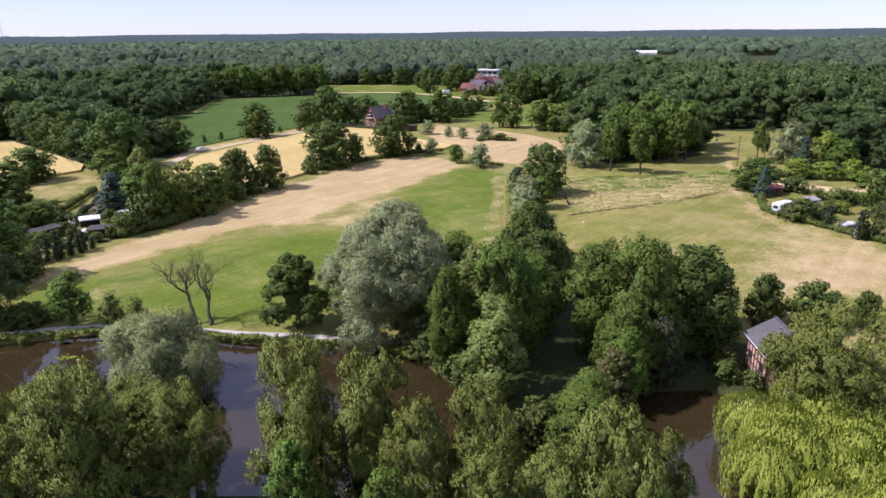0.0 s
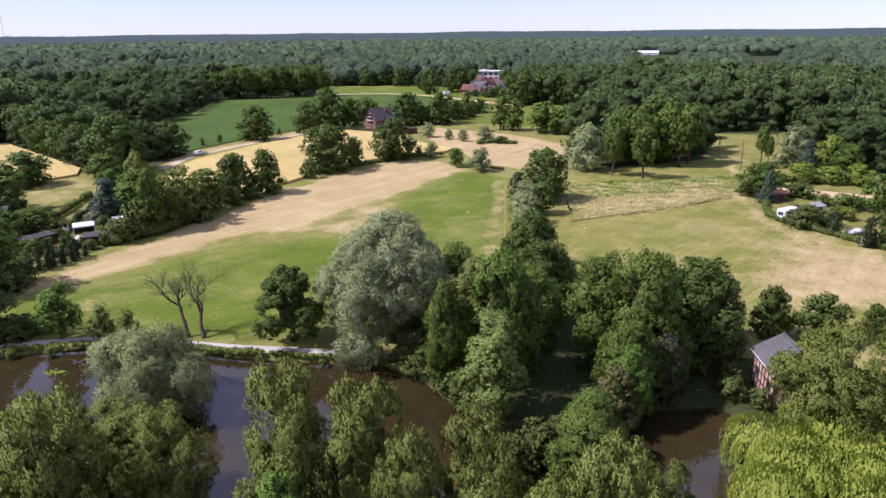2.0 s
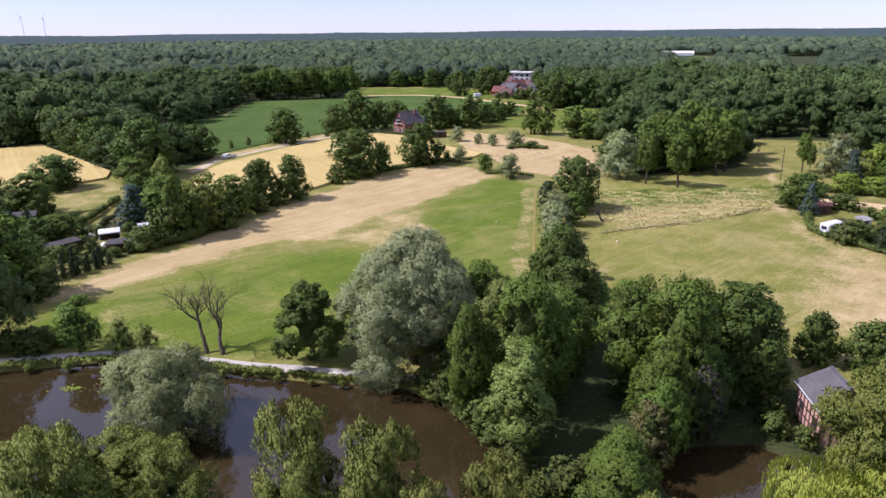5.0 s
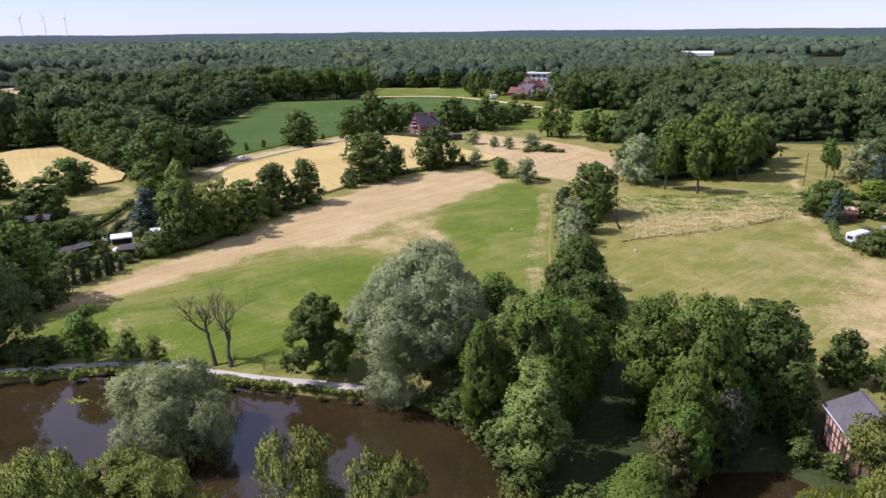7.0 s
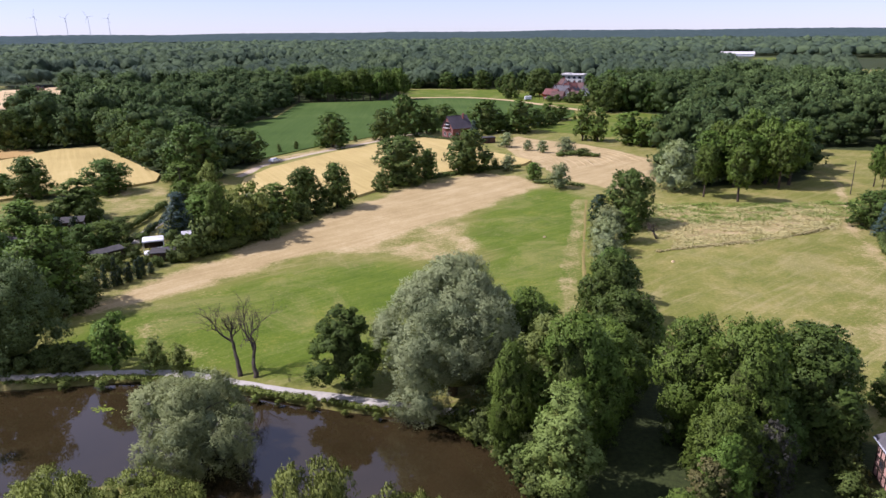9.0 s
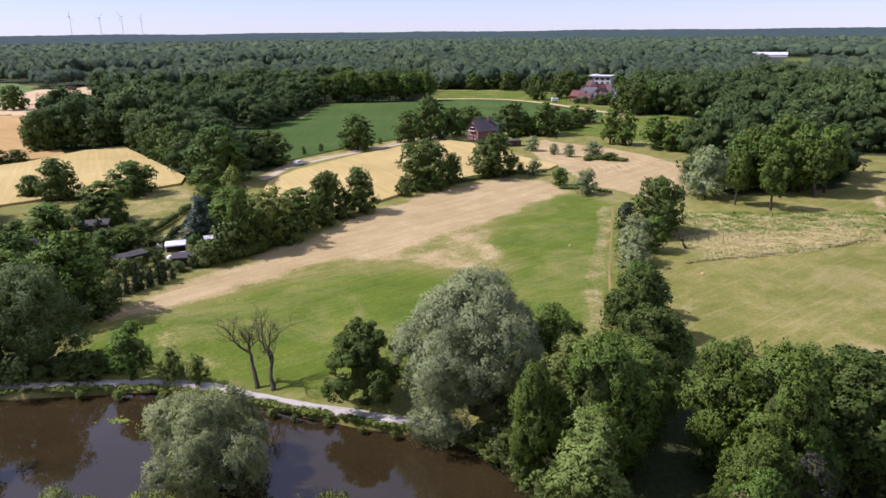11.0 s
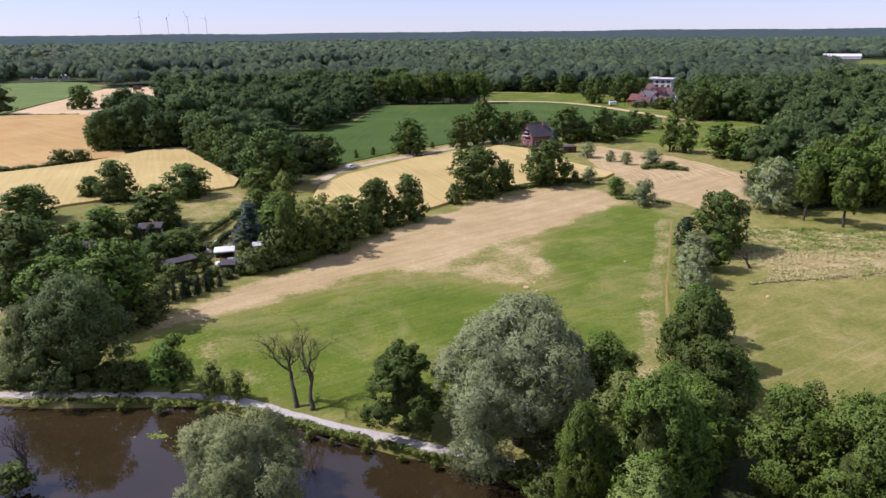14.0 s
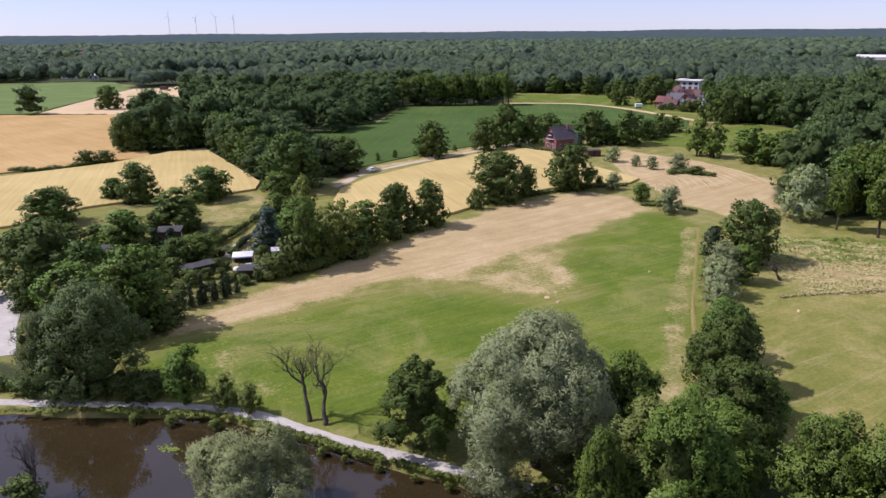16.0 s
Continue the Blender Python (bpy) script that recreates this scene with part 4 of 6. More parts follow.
plant("finebirch", 3.0, 42.0, 12.0, 3.2)
plant("finelime", -4.0, 40.0, 11.5, 2.8)
plant("finebirch", 8.0, 41.0, 13.0, 3.8)
plant("finebirch", 12.0, 40.5, 16.0, 4.2)
plant("finebirch", 15.6, 44.5, 11.6, 3.4)
# hedgerow above the hayfield
plant("oak", -53.1, 175.6, 12.0, 5.2)
plant("oak", -46.8, 182.0, 11.8, 4.6)
plant("birch", -58.6, 151.9, 13.0, 5.0)
plant("alder", -56.5, 163.7, 10.3, 5.0)
plant("sallow", -61.5, 160.0, 9.0, 4.6)
plant("shrub", -52.5, 168.5, 5.0, 3.4)
plant("shrub", -49.5, 176.0, 4.0, 3.0)
plant("alder", -61.8, 144.8, 14.5, 2.9)
plant("spruce", -75.5, 153.0, 10.3, 4.6)
plant("shrub", -63.7, 143.2, 8.1, 4.4)
plant("shrub", -65.8, 138.0, 5.3, 4.0)
plant("alder", -59.4, 147.6, 9.5, 3.6)
plant("shrub", -55.6, 153.9, 6.1, 3.7)
plant("alder", -57.5, 156.6, 9.7, 4.4)
plant("oak", -35.2, 212.5, 14.4, 8.2)
plant("oak", -27.8, 219.6, 9.5, 3.0)
plant("shrub", -39.1, 201.6, 5.9, 2.5)
plant("oak", -16.7, 231.4, 13.8, 8.3)
plant("shrub", -8.3, 239.3, 3.1, 1.4)
plant("sallow", -3.7, 234.5, 5.6, 2.6)
plant("alder", 4.5, 220.6, 5.5, 2.5)
plant("sallow", 11.5, 209.6, 7.5, 3.8)
plant("sallow", 16.8, 270.4, 6.0, 4.2)
plant("shrub", 22.5, 265.1, 2.7, 3.9)
plant("sallow", 8.1, 270.1, 4.8, 2.2)
plant("sallow", 2.6, 274.6, 4.2, 2.0)
plant("sallow", -5.7, 281.9, 5.9, 3.2)
# round the brick house
plant("oak", -57.5, 297.4, 13.3, 6.7)
plant("oak", -50.6, 309.7, 17.9, 8.7)
plant("oak", -42.3, 318.2, 12.6, 5.9)
plant("oak", -36.7, 336.7, 11.2, 7.2)
plant("oak", -16.4, 320.4, 14.8, 8.2)
plant("spruce", -20.0, 302.8, 7.8, 2.8)
plant("oak", -9.5, 323.9, 8.7, 5.6)
plant("oak", -1.1, 323.5, 14.3, 9.2)
plant("oak", 6.8, 340.3, 9.0, 5.8)
plant("alder", 19.5, 368.6, 7.5, 5.5)
plant("alder", 12.7, 363.1, 9.3, 4.3)
plant("oak", -74.3, 278.2, 13.8, 7.7)
plant("shrub", -91.4, 263.8, 3.4, 1.0)
plant("shrub", -87.0, 270.9, 3.5, 1.0)
plant("shrub", -68.6, 291.9, 3.0, 1.0)
plant("alder", 25.1, 300.6, 14.3, 4.6)
plant("alder", 31.2, 299.3, 13.6, 5.0)
plant("alder", 42.5, 292.3, 12.9, 7.6)
plant("oak", 52.5, 285.6, 12.7, 6.3)
plant("alder", 59.0, 280.0, 12.0, 6.0)
plant("alder", 47.0, 287.5, 10.0, 5.0)
plant("oak", 62.0, 290.0, 14.0, 6.5)
# gardens and field edges
plant("oak", -99.6, 211.5, 18.0, 9.1)
plant("oak", -97.3, 243.8, 12.0, 8.5)
plant("alder", -97.6, 199.1, 8.3, 5.1)
plant("oak", -326.6, 398.6, 15.3, 8.3)
for x, y, tall, wide in ((-181, 279, 13, 6.5), (-172, 282, 15, 7), (-163, 277, 14, 6.5), (-155, 267, 16, 7), (-147, 258, 15, 7), (-139, 249, 14, 6.5), (-131, 241, 15, 7), (-122, 234, 13, 6), (-114, 228, 12, 5.5), (-192, 271, 15, 7), (-200, 262, 16, 7.5), (-207, 268, 15, 7)):
    plant("oak", x, y, tall, wide, "tall dark tree at the edge of the ripe field")
plant("shrub", -195.6, 232.5, 5.8, 4.4)
plant("shrub", -191.6, 237.6, 4.8, 3.8)
plant("oak", -135.9, 186.2, 11.6, 6.3)
plant("oak", -118.1, 194.1, 9.9, 6.8)
plant("oak", -142.5, 160.5, 9.5, 6.8)
plant("oak", -105.0, 120.5, 14.0, 9.0, "large dark spreading garden tree")
plant("thuja", -98.5, 144.5, 6.4, 1.6)
plant("thuja", -96.0, 146.5, 6.0, 1.5)
plant("birch", -79.5, 178.5, 12.5, 3.0)
plant("alder", -83.0, 171.0, 9.0, 3.6)
plant("alder", -75.5, 168.0, 9.5, 4.2)
plant("alder", -73.5, 160.0, 8.0, 4.0)
plant("shrub", -80.5, 163.5, 4.5, 3.0)
plant("oak", -145.7, 187.5, 6.5, 3.5)
plant("alder", -107.0, 165.0, 10.5, 6.2)
plant("alder", -105.4, 143.4, 10.3, 5.9)
plant("oak", -106.0, 126.0, 7.0, 7.5)
plant("oak", -100.0, 131.0, 5.0, 4.5)
plant("alder", -76.0, 109.5, 14.8, 6.4)
plant("alder", -83.0, 104.0, 13.0, 5.5)
plant("shrub", -71.8, 110.5, 4.2, 3.2)
plant("shrub", -74.5, 105.5, 4.6, 3.6)
plant("shrub", -73.2, 115.0, 3.6, 2.4)
plant("shrub", -79.0, 101.0, 5.0, 4.0)
plant("willowdark", -67.9, 91.2, 15.7, 7.3)
plant("willowdark", -73.6, 89.5, 12.0, 4.8)
plant("alder", -87.1, 142.9, 6.2, 4.8)
plant("shrub", -91.8, 156.0, 3.4, 2.6)
plant("shrub", -95.5, 144.7, 4.1, 3.7)
plant("shrub", -69.8, 89.5, 2.9, 3.5)
plant("shrub", -75.8, 87.9, 2.8, 2.7)
plant("shrub", -60.3, 91.4, 3.5, 3.1)
# beside the footpath
plant("ash", -53.6, 91.0, 8.2, 2.9)
plant("youngwillow", -47.8, 91.4, 5.2, 1.9)
plant("youngwillow", -44.1, 91.2, 4.4, 1.7)
plant("fineoak", -20.7, 89.8, 10.8, 5.6)
# grove and gardens beyond the right-hand meadow
plant("oak", 81.3, 174.1, 8.6, 5.7)
plant("spruce", 79.8, 167.0, 7.6, 2.4)
plant("shrub", 90.5, 172.0, 3.9, 4.3)
plant("sallow", 107.6, 210.4, 13.2, 6.4)
plant("spruce", 106.7, 200.8, 9.8, 3.3)
plant("limetree", 115.3, 205.3, 10.8, 5.5)
plant("alder", 117.9, 200.8, 9.0, 4.9)
plant("limetree", 100.0, 190.0, 5.6, 4.2)
plant("limetree", 106.6, 187.5, 5.0, 4.0)
plant("limetree", 113.0, 185.5, 5.8, 4.4)
plant("shrub", 94.4, 158.6, 4.0, 3.6)
plant("shrub", 78.2, 144.9, 4.9, 4.2)
plant("shrub", 81.7, 146.8, 3.1, 3.7)
plant("thuja", 80.9, 138.4, 4.7, 1.5)
plant("thuja", 82.7, 129.8, 6.1, 1.5)
plant("shrub", 85.7, 130.0, 4.4, 2.2)
plant("grovealder", 101.3, 218.7, 12.0, 2.3)
plant("grovealder", 96.4, 250.1, 13.2, 2.6)
plant("grovealder", 102.5, 216.3, 9.1, 1.4)
plant("alder", 100.6, 155.9, 9.0, 3.9)
plant("oak", 45.5, 90.1, 7.2, 2.9)
plant("oak", 51.2, 87.6, 6.9, 3.8)
plant("oak", 59.2, 88.5, 5.2, 1.9)
plant("sallow", 43.9, 209.0, 14.7, 6.5)
plant("grovealder", 50.1, 201.7, 14.3, 3.3)
plant("grovealder", 57.7, 196.8, 14.9, 4.0)
plant("grovealder", 54.0, 217.0, 16.1, 5.0)
plant("grovealder", 61.5, 215.0, 16.8, 5.0)
plant("alder", 58.5, 222.0, 18.3, 5.0)
plant("grovealder", 66.2, 216.0, 15.3, 4.4)
plant("grovealder", 73.7, 214.0, 16.0, 4.4)
plant("alder", 70.7, 221.0, 17.4, 4.4)
plant("grovealder", 78.1, 218.9, 18.7, 5.4)
plant("alder", 64.1, 221.3, 18.7, 5.0)
plant("alder", 71.6, 219.3, 19.5, 5.0)
plant("alder", 68.6, 226.3, 21.2, 5.0)

# ---- woodland ----
def wood_template(rng, boughs, count, leaf, foot, twigs=8, tufts=3):
    """One woodland tree about 1 high and 1 wide, leaves and inner masses."""
    parts = boughs_of(rng, 1.0, 0.5, foot, boughs, dome, 0.46, 0.8, 0.5)
    v, way, q, t = billows(rng, *parts, count, leaf, leaf * 0.75, 0.0, twigs, tufts, 0.72, 1, 0.7)
    return v, way, q, t[v[t][:, :, 2].min(1) > foot - 0.1]


def woodland(name, spots, tall, wide, templates, seed, mat, inner=None):
    rng = np.random.default_rng(seed)
    vs, ns, qs, ts, tint, k = [], [], [], [], [], 0
    pick = rng.integers(0, len(templates), len(spots))
    stand = np.array([noise.noise(Vector((x / 70, y / 90, 5))) + 0.6 * noise.noise(Vector((x / 260, y / 130, 9))) for x, y in spots])
    for n, (v, way, q, t) in enumerate(templates):
        at, grove = spots[pick == n], stand[pick == n]
        m = len(at)
        if not m:
            continue
        a = rng.uniform(0, 2 * np.pi, m)
        w = wide * np.clip(rng.lognormal(0, 0.28, m), 0.55, 1.6)
        h = tall * (rng.uniform(0.62, 1.0, m) + 0.22 * (w / wide - 0.6) + 0.3 * grove)
        x = (v[None, :, 0] * np.cos(a)[:, None] - v[None, :, 1] * np.sin(a)[:, None]) * w[:, None] + at[:, 0:1]
        y = (v[None, :, 0] * np.sin(a)[:, None] + v[None, :, 1] * np.cos(a)[:, None]) * w[:, None] + at[:, 1:2]
        z = v[None, :, 2] * h[:, None]
        vs.append(np.stack([x, y, z], -1).reshape(-1, 3))
        co, si = np.cos(a)[:, None], np.sin(a)[:, None]
        ns.append(np.stack([way[None, :, 0] * co - way[None, :, 1] * si, way[None, :, 0] * si + way[None, :, 1] * co, np.repeat(way[None, :, 2], m, 0)], -1).reshape(-1, 3))
        off = (k + np.arange(m) * len(v))[:, None, None]
        if len(q):
            qs.append((q[None] + off).reshape(-1, 3))
        ts.append((t[None] + off).reshape(-1, 3))
        tint.append(np.repeat(np.clip(rng.uniform(0, 1, m) ** 1.5 + 0.5 * grove, 0, 1), len(v)))
        k += m * len(v)
    quads, tris = np.concatenate(qs) if qs else [], np.concatenate(ts)
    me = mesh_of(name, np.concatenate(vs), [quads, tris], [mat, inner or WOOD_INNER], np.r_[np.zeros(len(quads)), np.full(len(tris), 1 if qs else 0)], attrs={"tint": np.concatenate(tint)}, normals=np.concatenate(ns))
    return tagged(new(name, me), "dense green summer woodland canopy", "woodland", kind="stuff")


OPEN = (VALLEY, CROP_GAP, STUBBLE_GAP, FIELD_GAP, WHEAT_LEFT, WHEAT_BACK, STUBBLE_BACK, GREEN_BACK, GARDEN_LEFT, GARDEN_RIGHT, VILLAGE, LAWN_FAR, FAR_LEFT, FAR_RIGHT, FAR_YARD)


def cleared(x, y):
    hit = np.zeros(np.shape(x), bool)
    for outline in OPEN:
        hit |= inside(x, y, outline)
    return hit


def wooded_spots(near_edge, far_edge, gap, seed):
    rng = np.random.default_rng(seed)
    x, y = (a.ravel() for a in np.meshgrid(np.arange(-far_edge, far_edge, gap), np.arange(150, far_edge, gap)))
    x, y = x + rng.uniform(-0.42, 0.42, x.shape) * gap, y + rng.uniform(-0.42, 0.42, x.shape) * gap
    dist, side = np.hypot(x, y), np.degrees(np.arctan2(x, y))
    ok = (dist > near_edge) & (dist <= far_edge) & (side > -52) & (side < 37)
    ok &= ~cleared(x, y)
    if far_edge < 1200:
        for outline in OPEN:
            ok &= edge_distance(x, y, outline) > (1.5 if far_edge < 700 else 5)
    # glades between the far woods
    patch = np.array([noise.noise(Vector((a / 230, b / 420, 7))) for a, b in zip(x[ok], y[ok])])
    good = (patch < 0.27) | (dist[ok] < 750) | (dist[ok] > 1300)
    return np.column_stack([x[ok], y[ok]])[good]


rng = np.random.default_rng(1)
edge_wood = [wood_template(rng, 12, 620, 0.052, 0.1) for _ in range(5)]
fine_wood = [wood_template(rng, 9, 300, 0.058, 0.3) for _ in range(5)]
mid_wood, coarse = [], []
for level, many, store in ((2, 5, mid_wood), (1, 4, coarse)):
    for _ in range(many):
        v, f = ICO[level]
        lump = sum(np.sin(v @ rng.normal(0, k, 3) + rng.uniform(0, 6)) for k in (2.5, 4, 6))[:, None]
        way = unit(v + 0.35 * rng.normal(0, 1, v.shape) + (0, 0, 0.15))
        v = v * (1 + 0.10 * lump + rng.normal(0, 0.05, (len(v), 1))) * (0.5, 0.5, 0.46) + (0, 0, 0.54)
        f = f[v[f].mean(1)[:, 2] > 0.42]
        leaf = np.zeros((0, 3), int)
        if level == 2:
            d = unit(rng.normal(0, 1, (64, 3)) + (0, 0, 0.6))
            w, leaf = sprays(rng, d * (0.5, 0.5, 0.42) * rng.uniform(0.9, 1.12, (64, 1)) + (0, 0, 0.58), d, 0.11, 0.09, 0.0)
            leaf, v, way = leaf + len(v), np.concatenate([v, w]), np.concatenate([way, np.repeat(unit(d + rng.normal(0, 0.25, d.shape)), 3, 0)])
        store.append((v, way, leaf, f))
spots = wooded_spots(120, 560, 10.0, 1)
reach = np.hypot(*spots.T)[:, None]
margin = cleared(*(spots * (1 - 15 / reach)).T) | cleared(*(spots + (-9, 0)).T) | cleared(*(spots + (9, 0)).T)
woodland("woodland", spots[margin], 16, 13.5, edge_wood, 1, FOREST)
woodland("woodland", spots[~margin], 17.5, 13.5, fine_wood, 4, FOREST)
# Both far bands use the haze-tinted leaf colour.
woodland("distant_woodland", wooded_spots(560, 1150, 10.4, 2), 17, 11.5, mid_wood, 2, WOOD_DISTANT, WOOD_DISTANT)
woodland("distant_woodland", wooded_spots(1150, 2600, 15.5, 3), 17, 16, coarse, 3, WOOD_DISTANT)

# the last kilometres of woodland, as rolling canopy with haze in its base colour
ang = np.radians(np.linspace(-54, 40, 520))
rad = 2500 * (4850 / 2500) ** np.linspace(0, 1, 70)
aa, rr = (a.ravel() for a in np.meshgrid(ang, rad))
cx, cy = rr * np.sin(aa), rr * np.cos(aa)
top = np.array([15 + 5 * noise.noise(Vector((x / 26, y / 60, 0))) + 9 * noise.noise(Vector((x / 500, y / 700, 3))) for x, y in zip(cx, cy)]) + (rr - 2500) * 0.009
n = len(ang)
i, j = np.meshgrid(np.arange(len(rad) - 1), np.arange(n - 1), indexing="ij")
q = np.stack([i * n + j, i * n + j + 1, (i + 1) * n + j + 1, (i + 1) * n + j], -1).reshape(-1, 4)
tagged(new("horizon_woodland", mesh_of("horizon_woodland", np.column_stack([cx, cy, top]), [q], [FOREST_FAR], attrs={"tint": 0.3 + 0 * top})), "wooded plain reaching the horizon, its colour tinted blue-green for haze", "woodland", kind="stuff")


# ---- buildings ----
BRICK = brick_material("red_brick", srgb(128, 66, 58), srgb(152, 84, 72), srgb(150, 130, 120))
ROOF_DARK = grained("dark_roof_tiles", srgb(62, 56, 58), srgb(92, 84, 86), 2.5, 0.7, 0.3, 0.4)
ROOF_RED = grained("red_roof_tiles", srgb(104, 66, 58), srgb(136, 90, 80), 2.5, 0.75, 0.3, 0.4)
ROOF_BROWN = grained("brown_roof_tiles", srgb(88, 64, 58), srgb(118, 90, 80), 2.5, 0.75, 0.3, 0.4)
SLATE = grained("grey_slates", srgb(78, 75, 74), srgb(108, 104, 103), 2.0, 0.6, 0.35, 0.3)
FELT = grained("grey_roofing_felt", srgb(64, 62, 60), srgb(94, 90, 86), 1.5, 0.9, 0.1, 0.2)
WHITE = grained("white_paint", srgb(206, 204, 200), srgb(232, 230, 226), 2.0, 0.6, 0.3, 0.1)
RENDER_PALE = grained("pale_render", srgb(196, 190, 180), srgb(222, 216, 206), 1.5, 0.85, 0.2, 0.2)
PINK = grained("pinkish_brick_infill", srgb(188, 142, 124), srgb(214, 174, 154), 3.0, 0.85, 0.2, 0.3)
TIMBER = grained("dark_timber", srgb(46, 38, 32), srgb(78, 66, 54), 4.0, 0.85, 0.2, 0.4)
BOARD = grained("brown_boards", srgb(70, 50, 38), srgb(104, 78, 60), 3.0, 0.85, 0.2, 0.4)
STEEL = grained("painted_steel", srgb(196, 198, 200), srgb(220, 222, 224), 2.0, 0.45, 0.5, 0.05)
TARP = grained("grey_tarpaulin", srgb(168, 166, 164), srgb(204, 200, 196), 2.0, 0.6, 0.3, 0.4)
CANVAS_RED = grained("red_canvas", srgb(176, 52, 50), srgb(206, 84, 78), 2.0, 0.8, 0.2, 0.3)
CORRUGATED = grained("grey_corrugated_sheet", srgb(128, 124, 118), srgb(160, 156, 150), 2.0, 0.8, 0.15, 0.3)
DARK = grained("recess_shade_dark", srgb(24, 24, 26), srgb(40, 38, 38), 2.0, 0.7, 0.3, 0.0)
RUBBER = grained("black_rubber", srgb(24, 24, 24), srgb(40, 40, 40), 4.0, 0.8, 0.3, 0.1)


def glass_material():
    n = Nodes("window_glass", 0.06, 0.6)
    return n.done(n.ramp(n.noise(0.8, 2), (0.3, srgb(34, 40, 46)), (0.7, srgb(52, 60, 68))))


GLASS = glass_material()


def gabled(bm, w, l, eave, ridge, thick=0.0):
    """Walls with two gables, the ridge along y."""
    prof = [(-w / 2, -0.3), (w / 2, -0.3), (w / 2, eave), (0, ridge), (-w / 2, eave)]
    a = [bm.verts.new((x, -l / 2, z)) for x, z in prof]
    b = [bm.verts.new((x, l / 2, z)) for x, z in prof]
    bm.faces.new(a)
    bm.faces.new(b[::-1])
    for i in range(5):
        bm.faces.new((a[i], b[i], b[(i + 1) % 5], a[(i + 1) % 5]))
    return bm


def roof_slope(side, w, l, eave, ridge, over=0.45, thick=0.18):
    """One slope of a gable roof: a slab whose upper face steps down in courses of tiles."""
    bm = bmesh.new()
    run, rise = w / 2, ridge - eave
    n = unit(np.array((rise, 0, run)))
    rows = 9
    lo = np.array((run + over, 0, eave - over * rise / run))
    hi = np.array((0.0, 0, ridge))
    prof = [hi + n * 0.03, lo + n * 0.03]
    for k in range(rows):
        prof += [lo + (hi - lo) * k / rows + n * thick, lo + (hi - lo) * (k + 1) / rows + n * (thick - 0.06)]
    ends = [[bm.verts.new((side * c[0], y, c[2])) for c in prof] for y in (-l / 2 - over, l / 2 + over)]
    for i in range(len(prof)):
        j = (i + 1) % len(prof)
        bm.faces.new((ends[0][i], ends[1][i], ends[1][j], ends[0][j]))
    bm.faces.new(ends[0])
    bm.faces.new(ends[1][::-1])
    bmesh.ops.recalc_face_normals(bm, faces=bm.faces)
    return bm


def slab(outline, thick):
    """A flat roof plane given by its lower corners, with thickness."""
    bm = bmesh.new()
    low = [Vector(p) for p in outline]
    n = (low[1] - low[0]).cross(low[2] - low[0]).normalized()
    n = n if n.z > 0 else -n
    a, b = [bm.verts.new(p) for p in low], [bm.verts.new(p + n * thick) for p in low]
    bm.faces.new(a)
    bm.faces.new(b[::-1])
    for i in range(len(a)):
        j = (i + 1) % len(a)
        bm.faces.new((a[i], a[j], b[j], b[i]))
    bmesh.ops.recalc_face_normals(bm, faces=bm.faces)
    return bm


def window(parent, x, y, z, w, h, facing, frame_mat=None):
    """A window with frame, sill and pane; facing is the wall's outward axis."""
    ax, sg = facing[1], 1 if facing[0] == "+" else -1
    t = 0.06

    def slab(name, u0, u1, z0, z1, d0, d1, mat, under):
        r = (u0, min(d0, d1), z0, u1, max(d0, d1), z1) if ax == "y" else (min(d0, d1), u0, z0, max(d0, d1), u1, z1)
        return part(name, boxes(r), mat, under)

    u, d = (x, y) if ax == "y" else (y, x)
    win = part("window", boxes(*[((a, min(d, d + sg * 0.08), c, b, max(d, d + sg * 0.08), e) if ax == "y" else (min(d, d + sg * 0.08), a, c, max(d, d + sg * 0.08), b, e)) for a, b, c, e in (
        (u - w / 2 - t, u - w / 2, z, z + h), (u + w / 2, u + w / 2 + t, z, z + h), (u - w / 2 - t, u + w / 2 + t, z + h, z + h + t), (u - 0.03, u + 0.03, z, z + h))]), frame_mat or WHITE, parent, "white window frame")
    slab("pane", u - w / 2, u + w / 2, z, z + h, d, d + sg * 0.03, GLASS, win)
    slab("sill", u - w / 2 - 0.12, u + w / 2 + 0.12, z - 0.08, z, d, d + sg * 0.14, frame_mat or WHITE, win)
    return win


def house(name, x, y, turn, w, l, eave, ridge, wall, roof, label, windows=(), chimney=None, category="house"):
    h = thing(name, pose(x, y, 0, 0, 0, turn), label, category)
    part("wall", gabled(bmesh.new(), w, l, eave, ridge), wall, h)
    slopes = [part("roof_slope", roof_slope(s, w, l, eave, ridge), roof, h) for s in (1, -1)]
    part("ridge_cap", boxes((-0.16, -l / 2 - 0.45, ridge + 0.05, 0.16, l / 2 + 0.45, ridge + 0.24)), roof, slopes[0])
    for wx_, wy_, wz_, ww, wh, f in windows:
        window(h, wx_, wy_, wz_, ww, wh, f)
    if chimney:
        c = part("chimney", boxes((chimney[0] - 0.35, chimney[1] - 0.35, ridge - 1.2, chimney[0] + 0.35, chimney[1] + 0.35, ridge + 0.9), (chimney[0] - 0.42, chimney[1] - 0.42, ridge + 0.9, chimney[0] + 0.42, chimney[1] + 0.42, ridge + 1.02)), BRICK, slopes[0])
    return h


